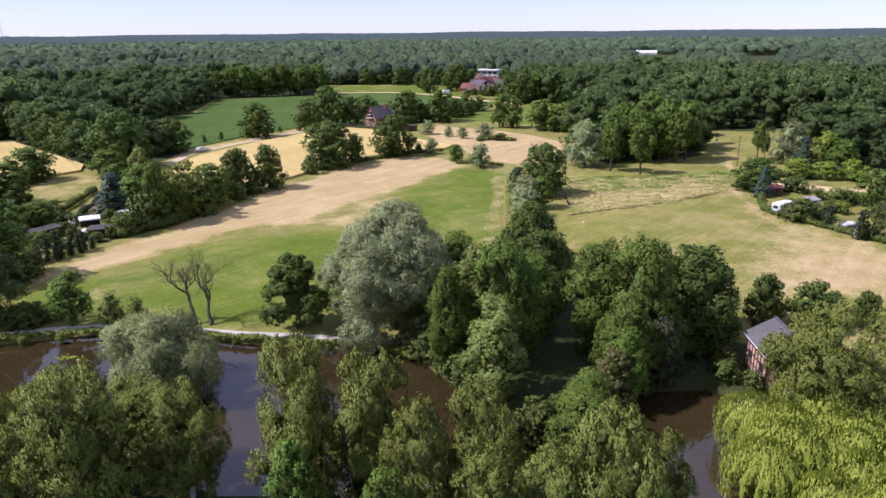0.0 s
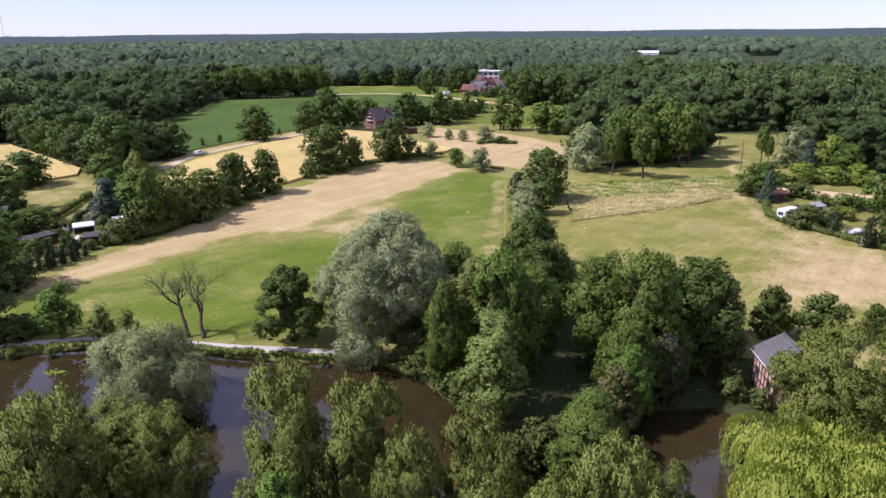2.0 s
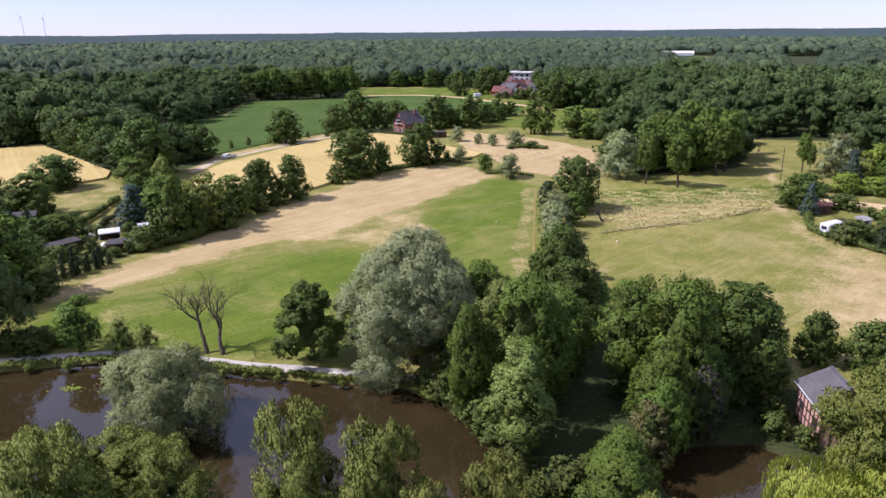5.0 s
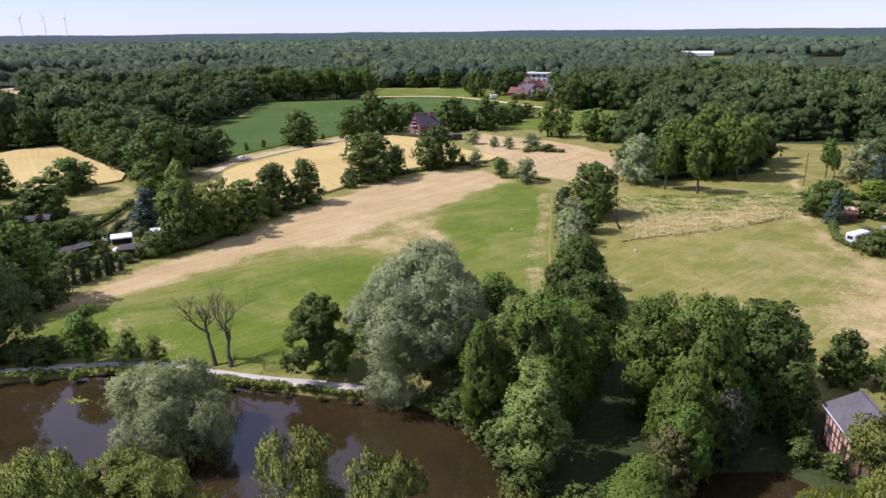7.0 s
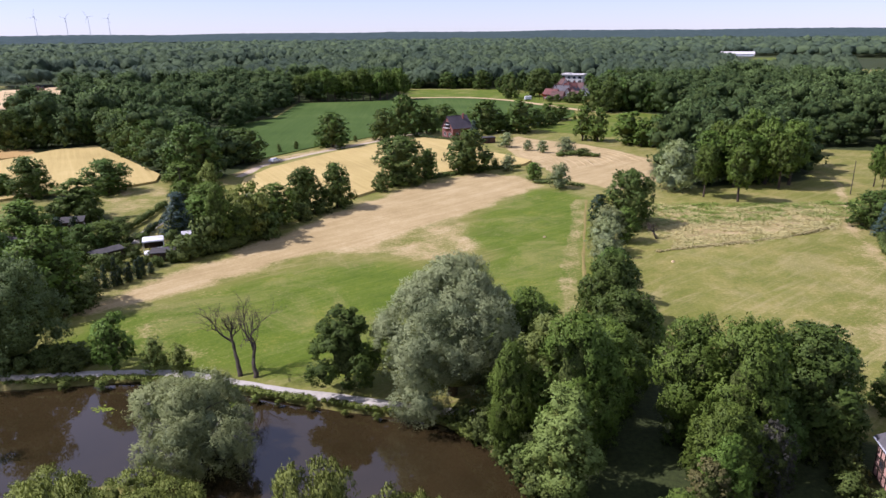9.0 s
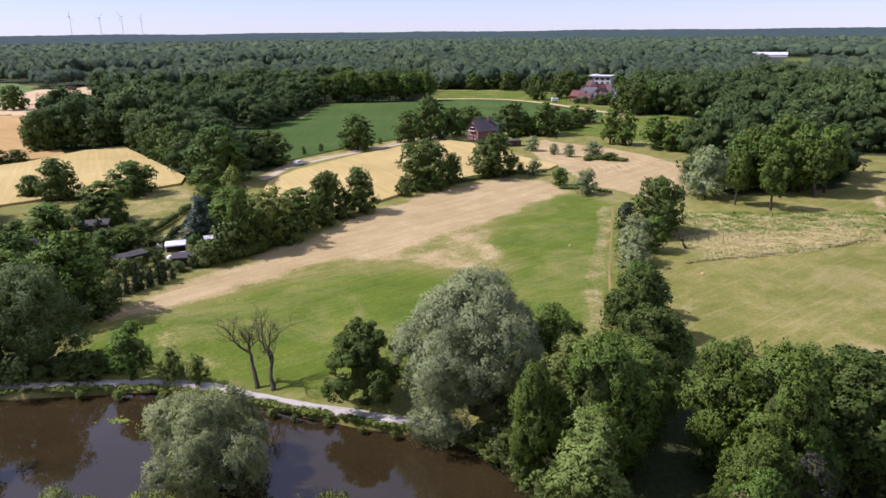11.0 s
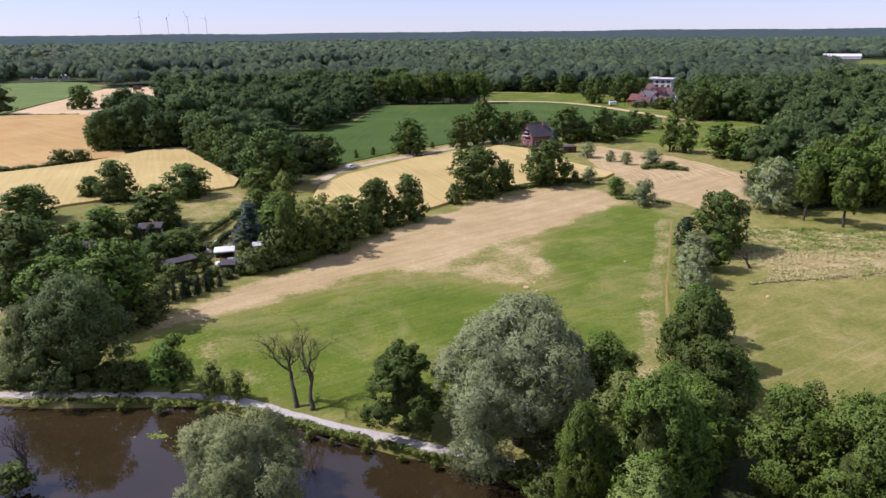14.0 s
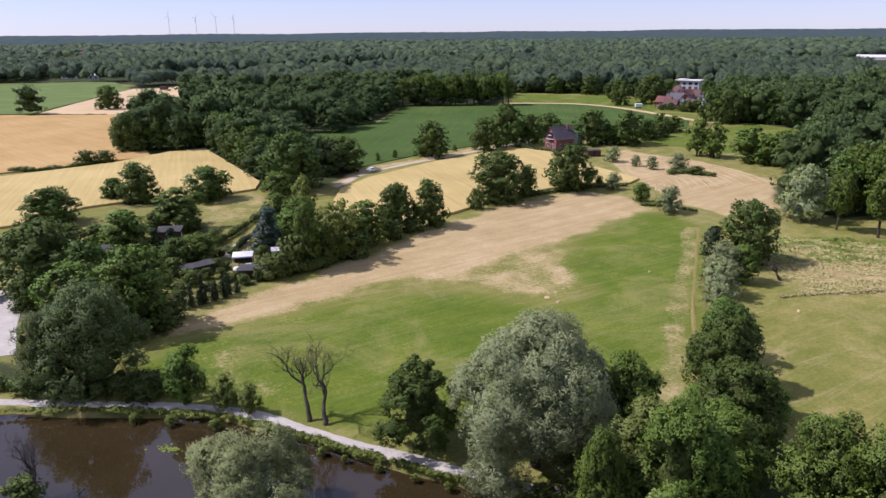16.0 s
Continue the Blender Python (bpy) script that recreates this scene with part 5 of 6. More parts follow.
# the brick house behind the wheat
w, l = 8.2, 9.6
home = house("brick_house", -27.8, 308.6, -50, w, l, 4.5, 8.9, BRICK, ROOF_DARK, "red brick country house with a steep dark tiled roof", [
    (-1.9, -l / 2, 1.0, 1.2, 1.3, "-y"), (1.9, -l / 2, 1.0, 1.2, 1.3, "-y"), (w / 2, -2.6, 1.0, 1.3, 1.3, "+x"), (w / 2, 0.4, 1.0, 1.3, 1.3, "+x"), (w / 2, 3.0, 0.9, 1.3, 1.4, "+x"),
    (-w / 2, -2.0, 1.0, 1.3, 1.3, "-x"), (-w / 2, 2.0, 1.0, 1.3, 1.3, "-x"), (0, l / 2, 1.0, 1.3, 1.3, "+y")], (1.2, 2.4))
# Flat dark panel on the gable; its colour stands for a recess in shade.
part("balcony_recess", prism(bmesh.new(), [(-1.9, -l / 2 - 0.05), (1.9, -l / 2 - 0.05), (1.9, -l / 2 + 0.1), (-1.9, -l / 2 + 0.1)], 4.4, 6.7), DARK, home)
rail = part("balcony", boxes((-2.1, -l / 2 - 1.1, 4.1, 2.1, -l / 2, 4.25)), WHITE, home, "white gable balcony with a railing")
part("railing", boxes((-2.1, -l / 2 - 1.1, 5.05, 2.1, -l / 2 - 1.04, 5.12), *[(-2.1 + 0.35 * k, -l / 2 - 1.09, 4.25, -2.04 + 0.35 * k, -l / 2 - 1.05, 5.05) for k in range(13)]), TIMBER, rail)
part("parasol", boxes((-0.9, -l / 2 - 0.8, 5.6, 1.2, -l / 2 - 0.1, 5.72)), WHITE, rail, "white folded-out awning")
part("front_door", boxes((0.4, -l / 2 - 0.06, -0.1, 1.3, -l / 2, 2.0)), TIMBER, home)
shed = thing("garden_shed", pose(-13.5, 293, 0, 0, 0, 20), "low grey-roofed shed beside the brick house", "shed")
part("wall", boxes((-2.6, -1.8, -0.2, 2.6, 1.8, 2.2)), BOARD, shed)
part("roof", boxes((-2.9, -2.1, 2.2, 2.9, 2.1, 2.36), (-2.9, -2.1, 2.36, 2.9, -1.9, 2.42)), FELT, shed)
part("door", boxes((-0.5, -1.86, 0, 0.4, -1.8, 2.0)), TIMBER, shed)

# the half-timbered mill by the creek
mill = thing("mill_barn", pose(39.6, 74.1, 0, 0, 0, -4), "old half-timbered mill barn with a grey slate roof", "barn")
MW, ML, ME, MR = 4.3, 6.4, 4.5, 7.0
bm = gabled(bmesh.new(), MW, ML, ME, MR)
for p in bm.verts:
    if p.co.z > ME and p.co.y > 0:
        p.co.y -= 2.0
part("wall", bm, PINK, mill)
EX, EY, EZ = MW / 2 + 0.35, ML / 2 + 0.35, ME - 0.35 * (MR - ME) / (MW / 2)
mill_slopes = [part("roof_slope", slab([(q * EX, -EY, EZ + 0.04), (q * EX, EY, EZ + 0.04), (0, EY - 2.2, MR + 0.04), (0, -EY, MR + 0.04)], 0.14), SLATE, mill) for q in (1, -1)]
part("roof_hip", slab([(-EX, EY, EZ + 0.05), (EX, EY, EZ + 0.05), (0, EY - 2.2, MR + 0.05)], 0.12), SLATE, mill)
part("ridge_cap", boxes((-0.14, -EY, MR + 0.1, 0.14, EY - 2.2, MR + 0.24)), SLATE, mill_slopes[0])
for k in range(8):
    yy = -ML / 2 + ML * k / 7
    part("post", boxes((-MW / 2 - 0.05, yy - 0.1, 0, -MW / 2 + 0.02, yy + 0.1, ME)), TIMBER, mill)
for zz in (0.1, 1.2, 2.3, 3.4, 4.3):
    part("rail", boxes((-MW / 2 - 0.045, -ML / 2, zz - 0.08, -MW / 2 + 0.02, ML / 2, zz + 0.08)), TIMBER, mill)
for k, zz in itertools.product(range(5), (0.1, 1.2, 2.3, 3.4)):
    xx = -MW / 2 + MW * k / 4
    part("post", boxes((xx - 0.09, -ML / 2 - 0.05, zz, xx + 0.09, -ML / 2 + 0.02, zz + 1.1)), TIMBER, mill)
window(mill, -MW / 2, -1.7, 1.6, 0.9, 0.9, "-x", TIMBER)
window(mill, -MW / 2, 1.7, 1.6, 0.9, 0.9, "-x", TIMBER)
window(mill, 0, -ML / 2, 1.7, 0.9, 0.9, "-y", TIMBER)
for s in (-1, 1):
    part("gutter", boxes((s * (MW / 2 + 0.42) - 0.05, -ML / 2 - 0.4, EZ - 0.08, s * (MW / 2 + 0.42) + 0.05, ML / 2 + 0.4, EZ + 0.02)), STEEL, mill_slopes[0 if s > 0 else 1])

# the farm village at the edge of the fields
plain = lambda w, l, n, z=1.0: [(w / 2, -l / 2 + l * (k + 0.5) / n, z, 1.2, 1.3, "+x") for k in range(n)] + [(-w / 2, -l / 2 + l * (k + 0.5) / n, z, 1.2, 1.3, "-x") for k in range(n)] + [(-w / 4, -l / 2, z, 1.2, 1.3, "-y"), (w / 4, -l / 2, z, 1.2, 1.3, "-y"), (0, -l / 2, z + 3.0, 1.2, 1.2, "-y")]
house("barn", 33.5, 470.0, 22, 7, 9, 2.8, 6.0, BOARD, ROOF_BROWN, "brown-boarded gabled barn with a faded roof", (), category="barn")
house("farmhouse", 29.0, 479.0, -12, 5, 7, 3.6, 7.0, WHITE, ROOF_RED, "white-gabled cottage with a faded red roof", plain(5, 7, 2)[:-1])
house("farmhouse", 22.0, 491.5, -20, 5, 8, 5.0, 8.6, RENDER_PALE, ROOF_BROWN, "pale rendered cottage with a brown roof", plain(5, 8, 2), (0.8, 1))
house("farmhouse", 31.5, 494.0, -62, 5.5, 9, 6.0, 9.4, BRICK, ROOF_RED, "tall brick farmhouse with a red tiled roof", plain(5.5, 9, 3), (0.8, -2))
house("farmhouse", 39.0, 478.0, -8, 5, 7, 3.4, 6.6, WHITE, SLATE, "low white cottage with grey slates", plain(5, 7, 2)[:-1])
plant("oak", 31.0, 456.0, 7.0, 5.6, "dark round tree before the farm roofs")
plant("oak", 21.5, 463.0, 4.6, 3.0, "dark round tree before the farm roofs")
house("farmhouse", 22.5, 475.0, 66, 5.5, 8, 2.8, 5.4, BRICK, ROOF_BROWN, "low brick outbuilding with a faded brown roof", plain(5.5, 8, 2)[:-1])
house("farmhouse", 18.5, 481.5, 58, 6, 9, 3.4, 6.4, BRICK, ROOF_RED, "small red-roofed brick outbuilding on the farm", plain(6, 9, 2)[:-1])
house("farmhouse", 25.5, 487.0, 64, 6.5, 10, 4.8, 8.2, RENDER_PALE, SLATE, "pale rendered farmhouse with a grey roof", plain(6.5, 10, 3), (1.0, 2))
house("farmhouse", 33.5, 484.0, -30, 6, 8, 4.6, 7.6, BRICK, ROOF_DARK, "brick farmhouse with a dark roof behind a barn", plain(6, 8, 2), (0.8, 1))
house("farmhouse", 27.0, 500.0, 20, 5, 7, 8.2, 11.6, WHITE, ROOF_BROWN, "tall narrow white-gabled farmhouse", plain(5, 7, 2), (0.8, 1))
house("farmhouse", 36.0, 503.0, 62, 7, 11, 5.2, 9.0, BRICK, ROOF_BROWN, "brown-roofed brick farmhouse among other roofs", plain(7, 11, 3), (1.0, 2))
house("farmhouse", 43.0, 492.0, 25, 5.5, 8, 5.6, 8.2, WHITE, ROOF_DARK, "white-walled village house with a dark roof", plain(5.5, 8, 2), (0.8, 1))
hall = thing("village_hall", pose(38.5, 575, 0, 0, 0, -16), "long white two-storey building with a pale flat roof", "building")
part("wall", boxes((-8.5, -6, -0.3, 8.5, 6, 10.0)), RENDER_PALE, hall)
part("roof", boxes((-9.2, -7.0, 10.0, 9.2, 6.8, 10.5), (-8, -5, 10.5, -2, 5, 11.0)), RENDER_PALE, hall)
for k, z in itertools.product(range(4), (4.2, 7.2)):
    window(hall, -6.3 + 4.2 * k, -6, z, 2.2, 1.8, "-y")
awning = thing("barn_awning", pose(11.5, 471, 0, 0, 0, 30), "red canvas roof over a low farm shelter", "shelter")
part("canopy", roof_slope(1, 7, 5.5, 2.2, 4.0, 0.3, 0.1), CANVAS_RED, awning)
for px_, py_ in ((0.3, -2.5), (0.3, 2.5), (3.3, -2.5), (3.3, 2.5)):
    part("post", boxes((px_ - 0.08, py_ - 0.08, -0.2, px_ + 0.08, py_ + 0.08, 3.9 if px_ < 1 else 2.5)), TIMBER, awning)
van = thing("trailer", pose(3.0, 471, 0, 0, 0, 15), "small white trailer at the edge of the farm", "trailer")
part("body", boxes((-2.2, -1.1, 0.55, 2.2, 1.1, 2.7), bevel=0.12), WHITE, van)
for px_ in (-0.9, 0.9):
    part("wheel", boxes((px_ - 0.35, -1.2, 0.0, px_ + 0.35, -1.0, 0.7), (px_ - 0.35, 1.0, 0.0, px_ + 0.35, 1.2, 0.7), bevel=0.08), RUBBER, van)

# long white hall far off, with its lawn
depot = thing("greenhouse_hall", pose(341, 1212, 0, 0, 0, -14), "long low white hall beside a lawn", "hall")
part("wall", boxes((-25, -7, -0.3, 25, 7, 3.4)), WHITE, depot)
for q in (1, -1):
    part("roof_slope", slab([(-25.5, q * 7.5, 3.3), (25.5, q * 7.5, 3.3), (25.5, 0, 7), (-25.5, 0, 7)], 0.3), RENDER_PALE, depot)
for k in range(9):
    part("door", boxes((-24 + 5.4 * k, -7.08, 0, -21 + 5.4 * k, -7, 2.8)), STEEL, depot)
for bx_, by_, bw_, bh_, top_ in ((-1075, 1228, 36, 9, ROOF_RED), (-1040, 1245, 22, 8, ROOF_BROWN), (-598, 657, 16, 4.5, WHITE), (-562, 652, 11, 4.5, WHITE)):
    far_house = thing("far_building", pose(bx_, by_, 0, 0, 0, 40), "distant pale building among trees", "building")
    part("wall", boxes((-bw_ / 2, -6, -0.3, bw_ / 2, 6, bh_)), RENDER_PALE, far_house)
    for q in (1, -1):
        part("roof_slope", slab([(-bw_ / 2 - 0.6, q * 6.6, bh_ - 0.1), (bw_ / 2 + 0.6, q * 6.6, bh_ - 0.1), (bw_ / 2 + 0.6, 0, bh_ + 3), (-bw_ / 2 - 0.6, 0, bh_ + 3)], 0.3), top_, far_house)
    for k in range(int(bw_ // 5)):
        window(far_house, -bw_ / 2 + 3 + 5 * k, -6, bh_ - 3, 1.8, 1.6, "-y")
for bx_, by_ in ((176, 640), (262, 700)):
    far_house = thing("far_house", pose(bx_, by_, 0, 0, 0, -10), "grey-roofed house half hidden in the wood", "house")
    part("wall", boxes((-9, -4, -0.3, 9, 4, 14)), RENDER_PALE, far_house)
    part("roof", boxes((-9.6, -4.6, 14, 9.6, 4.6, 14.8)), FELT, far_house)
    for k in range(4):
        window(far_house, -6.5 + 4.3 * k, -4, 11, 1.6, 1.5, "-y")

# wind turbines on the horizon
def turbine(x, y, tall, turn):
    t = thing("wind_turbine", pose(x, y, 0), "tall white wind turbine on the far horizon", "wind turbine", "wind turbines")
    v, q = tube([(0, 0, 0), (0, 0, tall * 0.5), (0, 0, tall)], (1.7, 1.3, 0.9), 10)
    tower_ = new("tower", mesh_of("tower", v, [q], [STEEL], smooth=True))
    tower_.parent = t
    part("nacelle", boxes((-1.8, -7, tall - 1.5, 1.8, 5, tall + 2), bevel=0.6), STEEL, t)
    for k in range(3):
        a = radians(turn + 120 * k)
        tip = Vector((math.sin(a) * 42, 0, math.cos(a) * 42))
        v, q = tube([(0, -8, tall), tuple(Vector((0, -8, tall)) + tip * 0.3), tuple(Vector((0, -8, tall)) + tip)], (0.6, 0.8, 0.2), 6)
        b = new("blade", mesh_of("blade", v, [q], [STEEL], smooth=True))
        b.parent = t
    return t


for x, y, tall, turn in ((-2715, 3732, 138, 15), (-2591, 3820, 130, 50), (-2495, 3884, 138, 85), (-2407, 3939, 130, 30)):
    turbine(x, y, tall, turn)


# ---- gardens ----
def garden_shed(x, y, turn, w, l, tall, wall, roof, label, slope=0.4):
    s = thing("garden_shed", pose(x, y, 0, 0, 0, turn), label, "shed")
    part("wall", boxes((-w / 2, -l / 2, -0.2, w / 2, l / 2, tall)), wall, s)
    bm = boxes((-w / 2 - 0.25, -l / 2 - 0.25, tall, w / 2 + 0.25, l / 2 + 0.25, tall + 0.14))
    for p in bm.verts:
        p.co.z += slope * (p.co.y + l / 2) / l
    part("roof", bm, roof, s)
    part("door", boxes((-0.45, -l / 2 - 0.05, 0, 0.45, -l / 2, min(1.95, tall - 0.1))), TIMBER, s)
    window(s, w / 2, 0, 0.9, 0.7, 0.7, "+x")
    return s


garden_shed(-106.6, 139.6, 12, 4.8, 3.2, 2.3, BOARD, FELT, "dark brown garden shed with a grey felt roof")
garden_shed(-103.2, 155.6, 25, 5.2, 3.4, 2.4, TIMBER, FELT, "dark timber shed under garden trees")
garden_shed(-82.4, 136.0, 58, 6.4, 2.4, 1.9, TIMBER, FELT, "long low shed with a grey felt roof", 0.2)
garden_shed(-71.0, 137.4, 20, 4.4, 3.0, 1.8, BOARD, FELT, "low flat-roofed shed at the hay meadow edge", 0.15)
garden_shed(-71.6, 149.0, 30, 1.9, 1.8, 2.0, RENDER_PALE, TARP, "small white garden hut below trees", 0.2)
garden_shed(83.4, 168.6, 15, 3.8, 2.2, 1.9, BOARD, ROOF_RED, "small shed with a faded red roof")
garden_shed(86.8, 156.5, 20, 2.8, 1.8, 1.7, RENDER_PALE, CORRUGATED, "pale garden shed with a grey corrugated roof")
plant("shrub", 83.6, 153.2, 2.6, 2.2, "green garden bush before a pale shed")
plant("shrub", 88.0, 151.5, 2.4, 2.0, "green garden bush before a pale shed")
garden_shed(83.2, 131.4, 40, 1.4, 1.2, 1.8, RENDER_PALE, FELT, "small white cabinet-like hut beside thujas", 0.1)
garden_shed(110.0, 189.5, 10, 4.5, 3.2, 2.2, BOARD, FELT, "brown shed below a row of bright trees")

pavilion = thing("garden_pavilion", pose(-76.4, 143.4, 0, 0, 0, 28), "white-roofed garden pavilion on slim posts", "pavilion")
bm = bmesh.new()
foot = [bm.verts.new((x, y, 2.45)) for x, y in ((-2.1, -1.9), (2.1, -1.9), (2.1, 1.9), (-2.1, 1.9))]
peak = bm.verts.new((0, 0, 2.95))
for k in range(4):
    bm.faces.new((foot[k], foot[(k + 1) % 4], peak))
skirt = [bm.verts.new((p.co.x, p.co.y, 2.2)) for p in foot]
for k in range(4):
    bm.faces.new((skirt[k], skirt[(k + 1) % 4], foot[(k + 1) % 4], foot[k]))
bm.faces.new(skirt[::-1])
part("roof", bm, WHITE, pavilion, "white canvas roof with a short valance")
for x, y in ((-2.0, -1.8), (2.0, -1.8), (2.0, 1.8), (-2.0, 1.8)):
    part("post", boxes((x - 0.05, y - 0.05, -0.2, x + 0.05, y + 0.05, 2.25)), STEEL, pavilion)
part("back_wall", boxes((-2.0, 1.75, 0, 2.0, 1.8, 2.2)), TIMBER, pavilion)
table = thing("garden_table", pose(-76.4, 143.0, 0, 0, 0, 28), "wooden garden table under the pavilion", "table")
part("tabletop", boxes((-0.8, -0.45, 0.70, 0.8, 0.45, 0.75)), BOARD, table)
for x, y in ((-0.7, -0.35), (0.7, -0.35), (0.7, 0.35), (-0.7, 0.35)):
    part("leg", boxes((x - 0.04, y - 0.04, -0.1, x + 0.04, y + 0.04, 0.7)), BOARD, table)


def covered_boat(x, y, turn, long, mat, label):
    b = thing("covered_boat", pose(x, y, 0, 0, 0, turn), label, "boat")
    bm = bmesh.new()
    bmesh.ops.create_icosphere(bm, subdivisions=3, radius=1)
    for p in bm.verts:
        p.co.x *= long / 2
        p.co.y *= 0.85
        p.co.z = 0.55 + p.co.z * 0.55 + 0.05 * math.sin(6 * p.co.x)
    part("tarpaulin", bm, mat, b)
    for px_ in (-0.6, 0.6):
        part("trestle", boxes((px_ - 0.1, -0.8, -0.1, px_ + 0.1, 0.8, 0.3)), TIMBER, b)
    return b


covered_boat(-73.9, 142.2, 25, 4.2, TARP, "small boat under a pale grey tarpaulin")
covered_boat(-75.2, 139.2, -25, 2.4, WHITE, "white covered garden heap beside sheds")
covered_boat(84.2, 138.4, 10, 2.2, TARP, "pale plastic-covered heap in the garden")
covered_boat(86.5, 139.6, -20, 2.0, TARP, "grey covered heap in the garden")

caravan = thing("caravan", pose(77.4, 151.4, 0, 0, 0, 32), "old white caravan standing at the garden hedge", "caravan")
part("body", boxes((-2.6, -1.1, 0.5, 2.6, 1.1, 2.55), bevel=0.25), WHITE, caravan)
part("window", boxes((-1.9, -1.14, 1.3, -0.7, -1.1, 2.0)), GLASS, caravan)
part("window", boxes((0.3, -1.14, 1.3, 1.6, -1.1, 2.0)), GLASS, caravan)
part("window", boxes((-2.64, -0.6, 1.3, -2.6, 0.6, 2.0)), GLASS, caravan)
for y in (-1.0, 1.0):
    w_ = part("wheel", boxes((-0.32, y - 0.1, -0.05, 0.32, y + 0.1, 0.6), bevel=0.1), RUBBER, caravan)
part("drawbar", boxes((2.6, -0.06, 0.4, 3.7, 0.06, 0.5)), STEEL, caravan)


def car(x, y, turn, paint, label, z=0.3):
    c = thing("car", pose(x, y, z, 0, 0, turn), label, "car")
    bm = bmesh.new()
    prof = [(-2.1, 0.35), (2.1, 0.35), (2.15, 0.8), (1.2, 0.95), (0.6, 1.42), (-1.2, 1.45), (-1.9, 0.95), (-2.15, 0.85)]
    a = [bm.verts.new((p, -0.85 if q < 1 else -0.68, q)) for p, q in prof]
    b = [bm.verts.new((p, 0.85 if q < 1 else 0.68, q)) for p, q in prof]
    bm.faces.new(a)
    bm.faces.new(b[::-1])
    for k in range(len(prof)):
        bm.faces.new((a[k], b[k], b[(k + 1) % len(prof)], a[(k + 1) % len(prof)]))
    part("body", bm, paint, c)
    for s in (-1, 1):
        part("window", boxes((-1.2, s * 0.79 - 0.02, 1.0, 0.75, s * 0.79 + 0.02, 1.34)), GLASS, c)
    for px_, s in itertools.product((-1.3, 1.3), (-1, 1)):
        v, q = tube([(px_, s * 0.72, 0.32), (px_, s * 0.88, 0.32)], (0.32, 0.32), 12)
        wheel = new("wheel", mesh_of("wheel", v, [q], [RUBBER]))
        wheel.parent = c
    return c


car(-85.8, 243.2, 66, WHITE, "white car on the narrow country road")
combine = thing("combine_harvester", pose(-383, 530, 0.35, 0, 0, 25), "brown-red combine harvester on the stubble field", "harvester")
part("body", boxes((-3.2, -1.5, 1.0, 3.2, 1.5, 3.4), (-2.8, -1.4, 3.4, 0.6, 1.4, 4.0), bevel=0.2), ROOF_BROWN, combine)
part("cab", boxes((1.4, -1.2, 3.4, 3.0, 1.2, 4.6), bevel=0.15), GLASS, combine)
part("header", boxes((3.4, -3.2, 0.2, 4.6, 3.2, 1.1), bevel=0.15), ROOF_RED, combine)
for px_, s in itertools.product((-2.2, 1.8), (-1, 1)):
    v, q = tube([(px_, s * 1.4, 0.8), (px_, s * 2.0, 0.8)], (0.85, 0.85), 14)
    wheel = new("wheel", mesh_of("wheel", v, [q], [RUBBER]))
    wheel.parent = combine


def utility_pole(x, y, tall):
    p = thing("utility_pole", pose(x, y, 0), "weathered wooden utility pole in the meadow", "pole")
    v, q = tube([(0, 0, -0.3), (0, 0, tall)], (0.13, 0.09), 8)
    m = new("pole", mesh_of("pole", v, [q], [BARK_DEAD], smooth=True))
    m.parent = p
    return p


utility_pole(90.2, 207.3, 9.4)
utility_pole(-93.5, 190.0, 8.5)


# ---- hedges, bank plants, water plants ----
def foliage_along(points, half, tall, density, leaf, seed, uneven=0.35):
    """Leaf sprays over a hedge-shaped mound along a line, with an inner body."""
    rng = np.random.default_rng(seed)
    line = curve_through(points, 0.9)
    n = len(line)
    s = np.interp(np.arange(n), np.arange(0, n + 3, 3), rng.uniform(1 - uneven, 1 + uneven, len(np.arange(0, n + 3, 3))))
    lobes = np.column_stack([line + rng.normal(0, half * 0.25, (n, 2)), tall * 0.45 * s])
    radii = np.column_stack([half * s, half * s, tall * 0.55 * s])
    return lobed(rng, lobes, radii, int(density * n), leaf, leaf * 0.7, 0.0)


def hedge(points, half, tall, mat, label, seed, density=60, leaf=0.32, name="hedge", kind=""):
    v, way, q, t = foliage_along(points, half, tall, density, leaf, seed)
    return tagged(new(name, mesh_of(name, v, [q, t], [mat, INNER_SHADED], np.r_[np.zeros(len(q)), np.ones(len(t))], normals=way)), label, name.replace("_", " "), kind=kind)


hedge([(-90.5, 147), (-90, 158), (-91.5, 170), (-93, 180)], 0.8, 1.9, SHRUB, "trimmed dark hedge along the dirt lane", 1)
hedge([(-86.0, 143.5), (-83.6, 151), (-85.5, 162), (-87.5, 174)], 0.7, 1.6, THUJA, "low clipped hedge beside the dirt lane", 2)
hedge([(-46, 307), (-38, 300.5), (-31, 296.5), (-24, 291.5)], 0.9, 1.8, THUJA, "dark clipped hedge before the brick house", 3)
hedge([(80, 168), (75.5, 157), (74.5, 150), (79, 141), (82.5, 133), (88, 124), (96, 112)], 0.8, 1.3, SHRUB, "unkempt hedge closing the gardens from the meadow", 4)
hedge([(-42, 205), (-33, 212.5), (-22, 225), (-12, 234), (0, 240)], 1.0, 1.3, SHRUB, "low scrub below the hedgerow oaks", 5, 34, 0.4)
hedge([(-66.5, 136), (-64, 140), (-60.5, 144.5), (-56, 156)], 1.6, 2.6, SHRUB, "dark scrub along the hay meadow", 6, 70, 0.4)
hedge([(-212, 214), (-203, 219), (-196, 226), (-192, 240)], 1.2, 1.6, SHRUB, "strip of scrub between two ripe fields", 7, 34, 0.5)
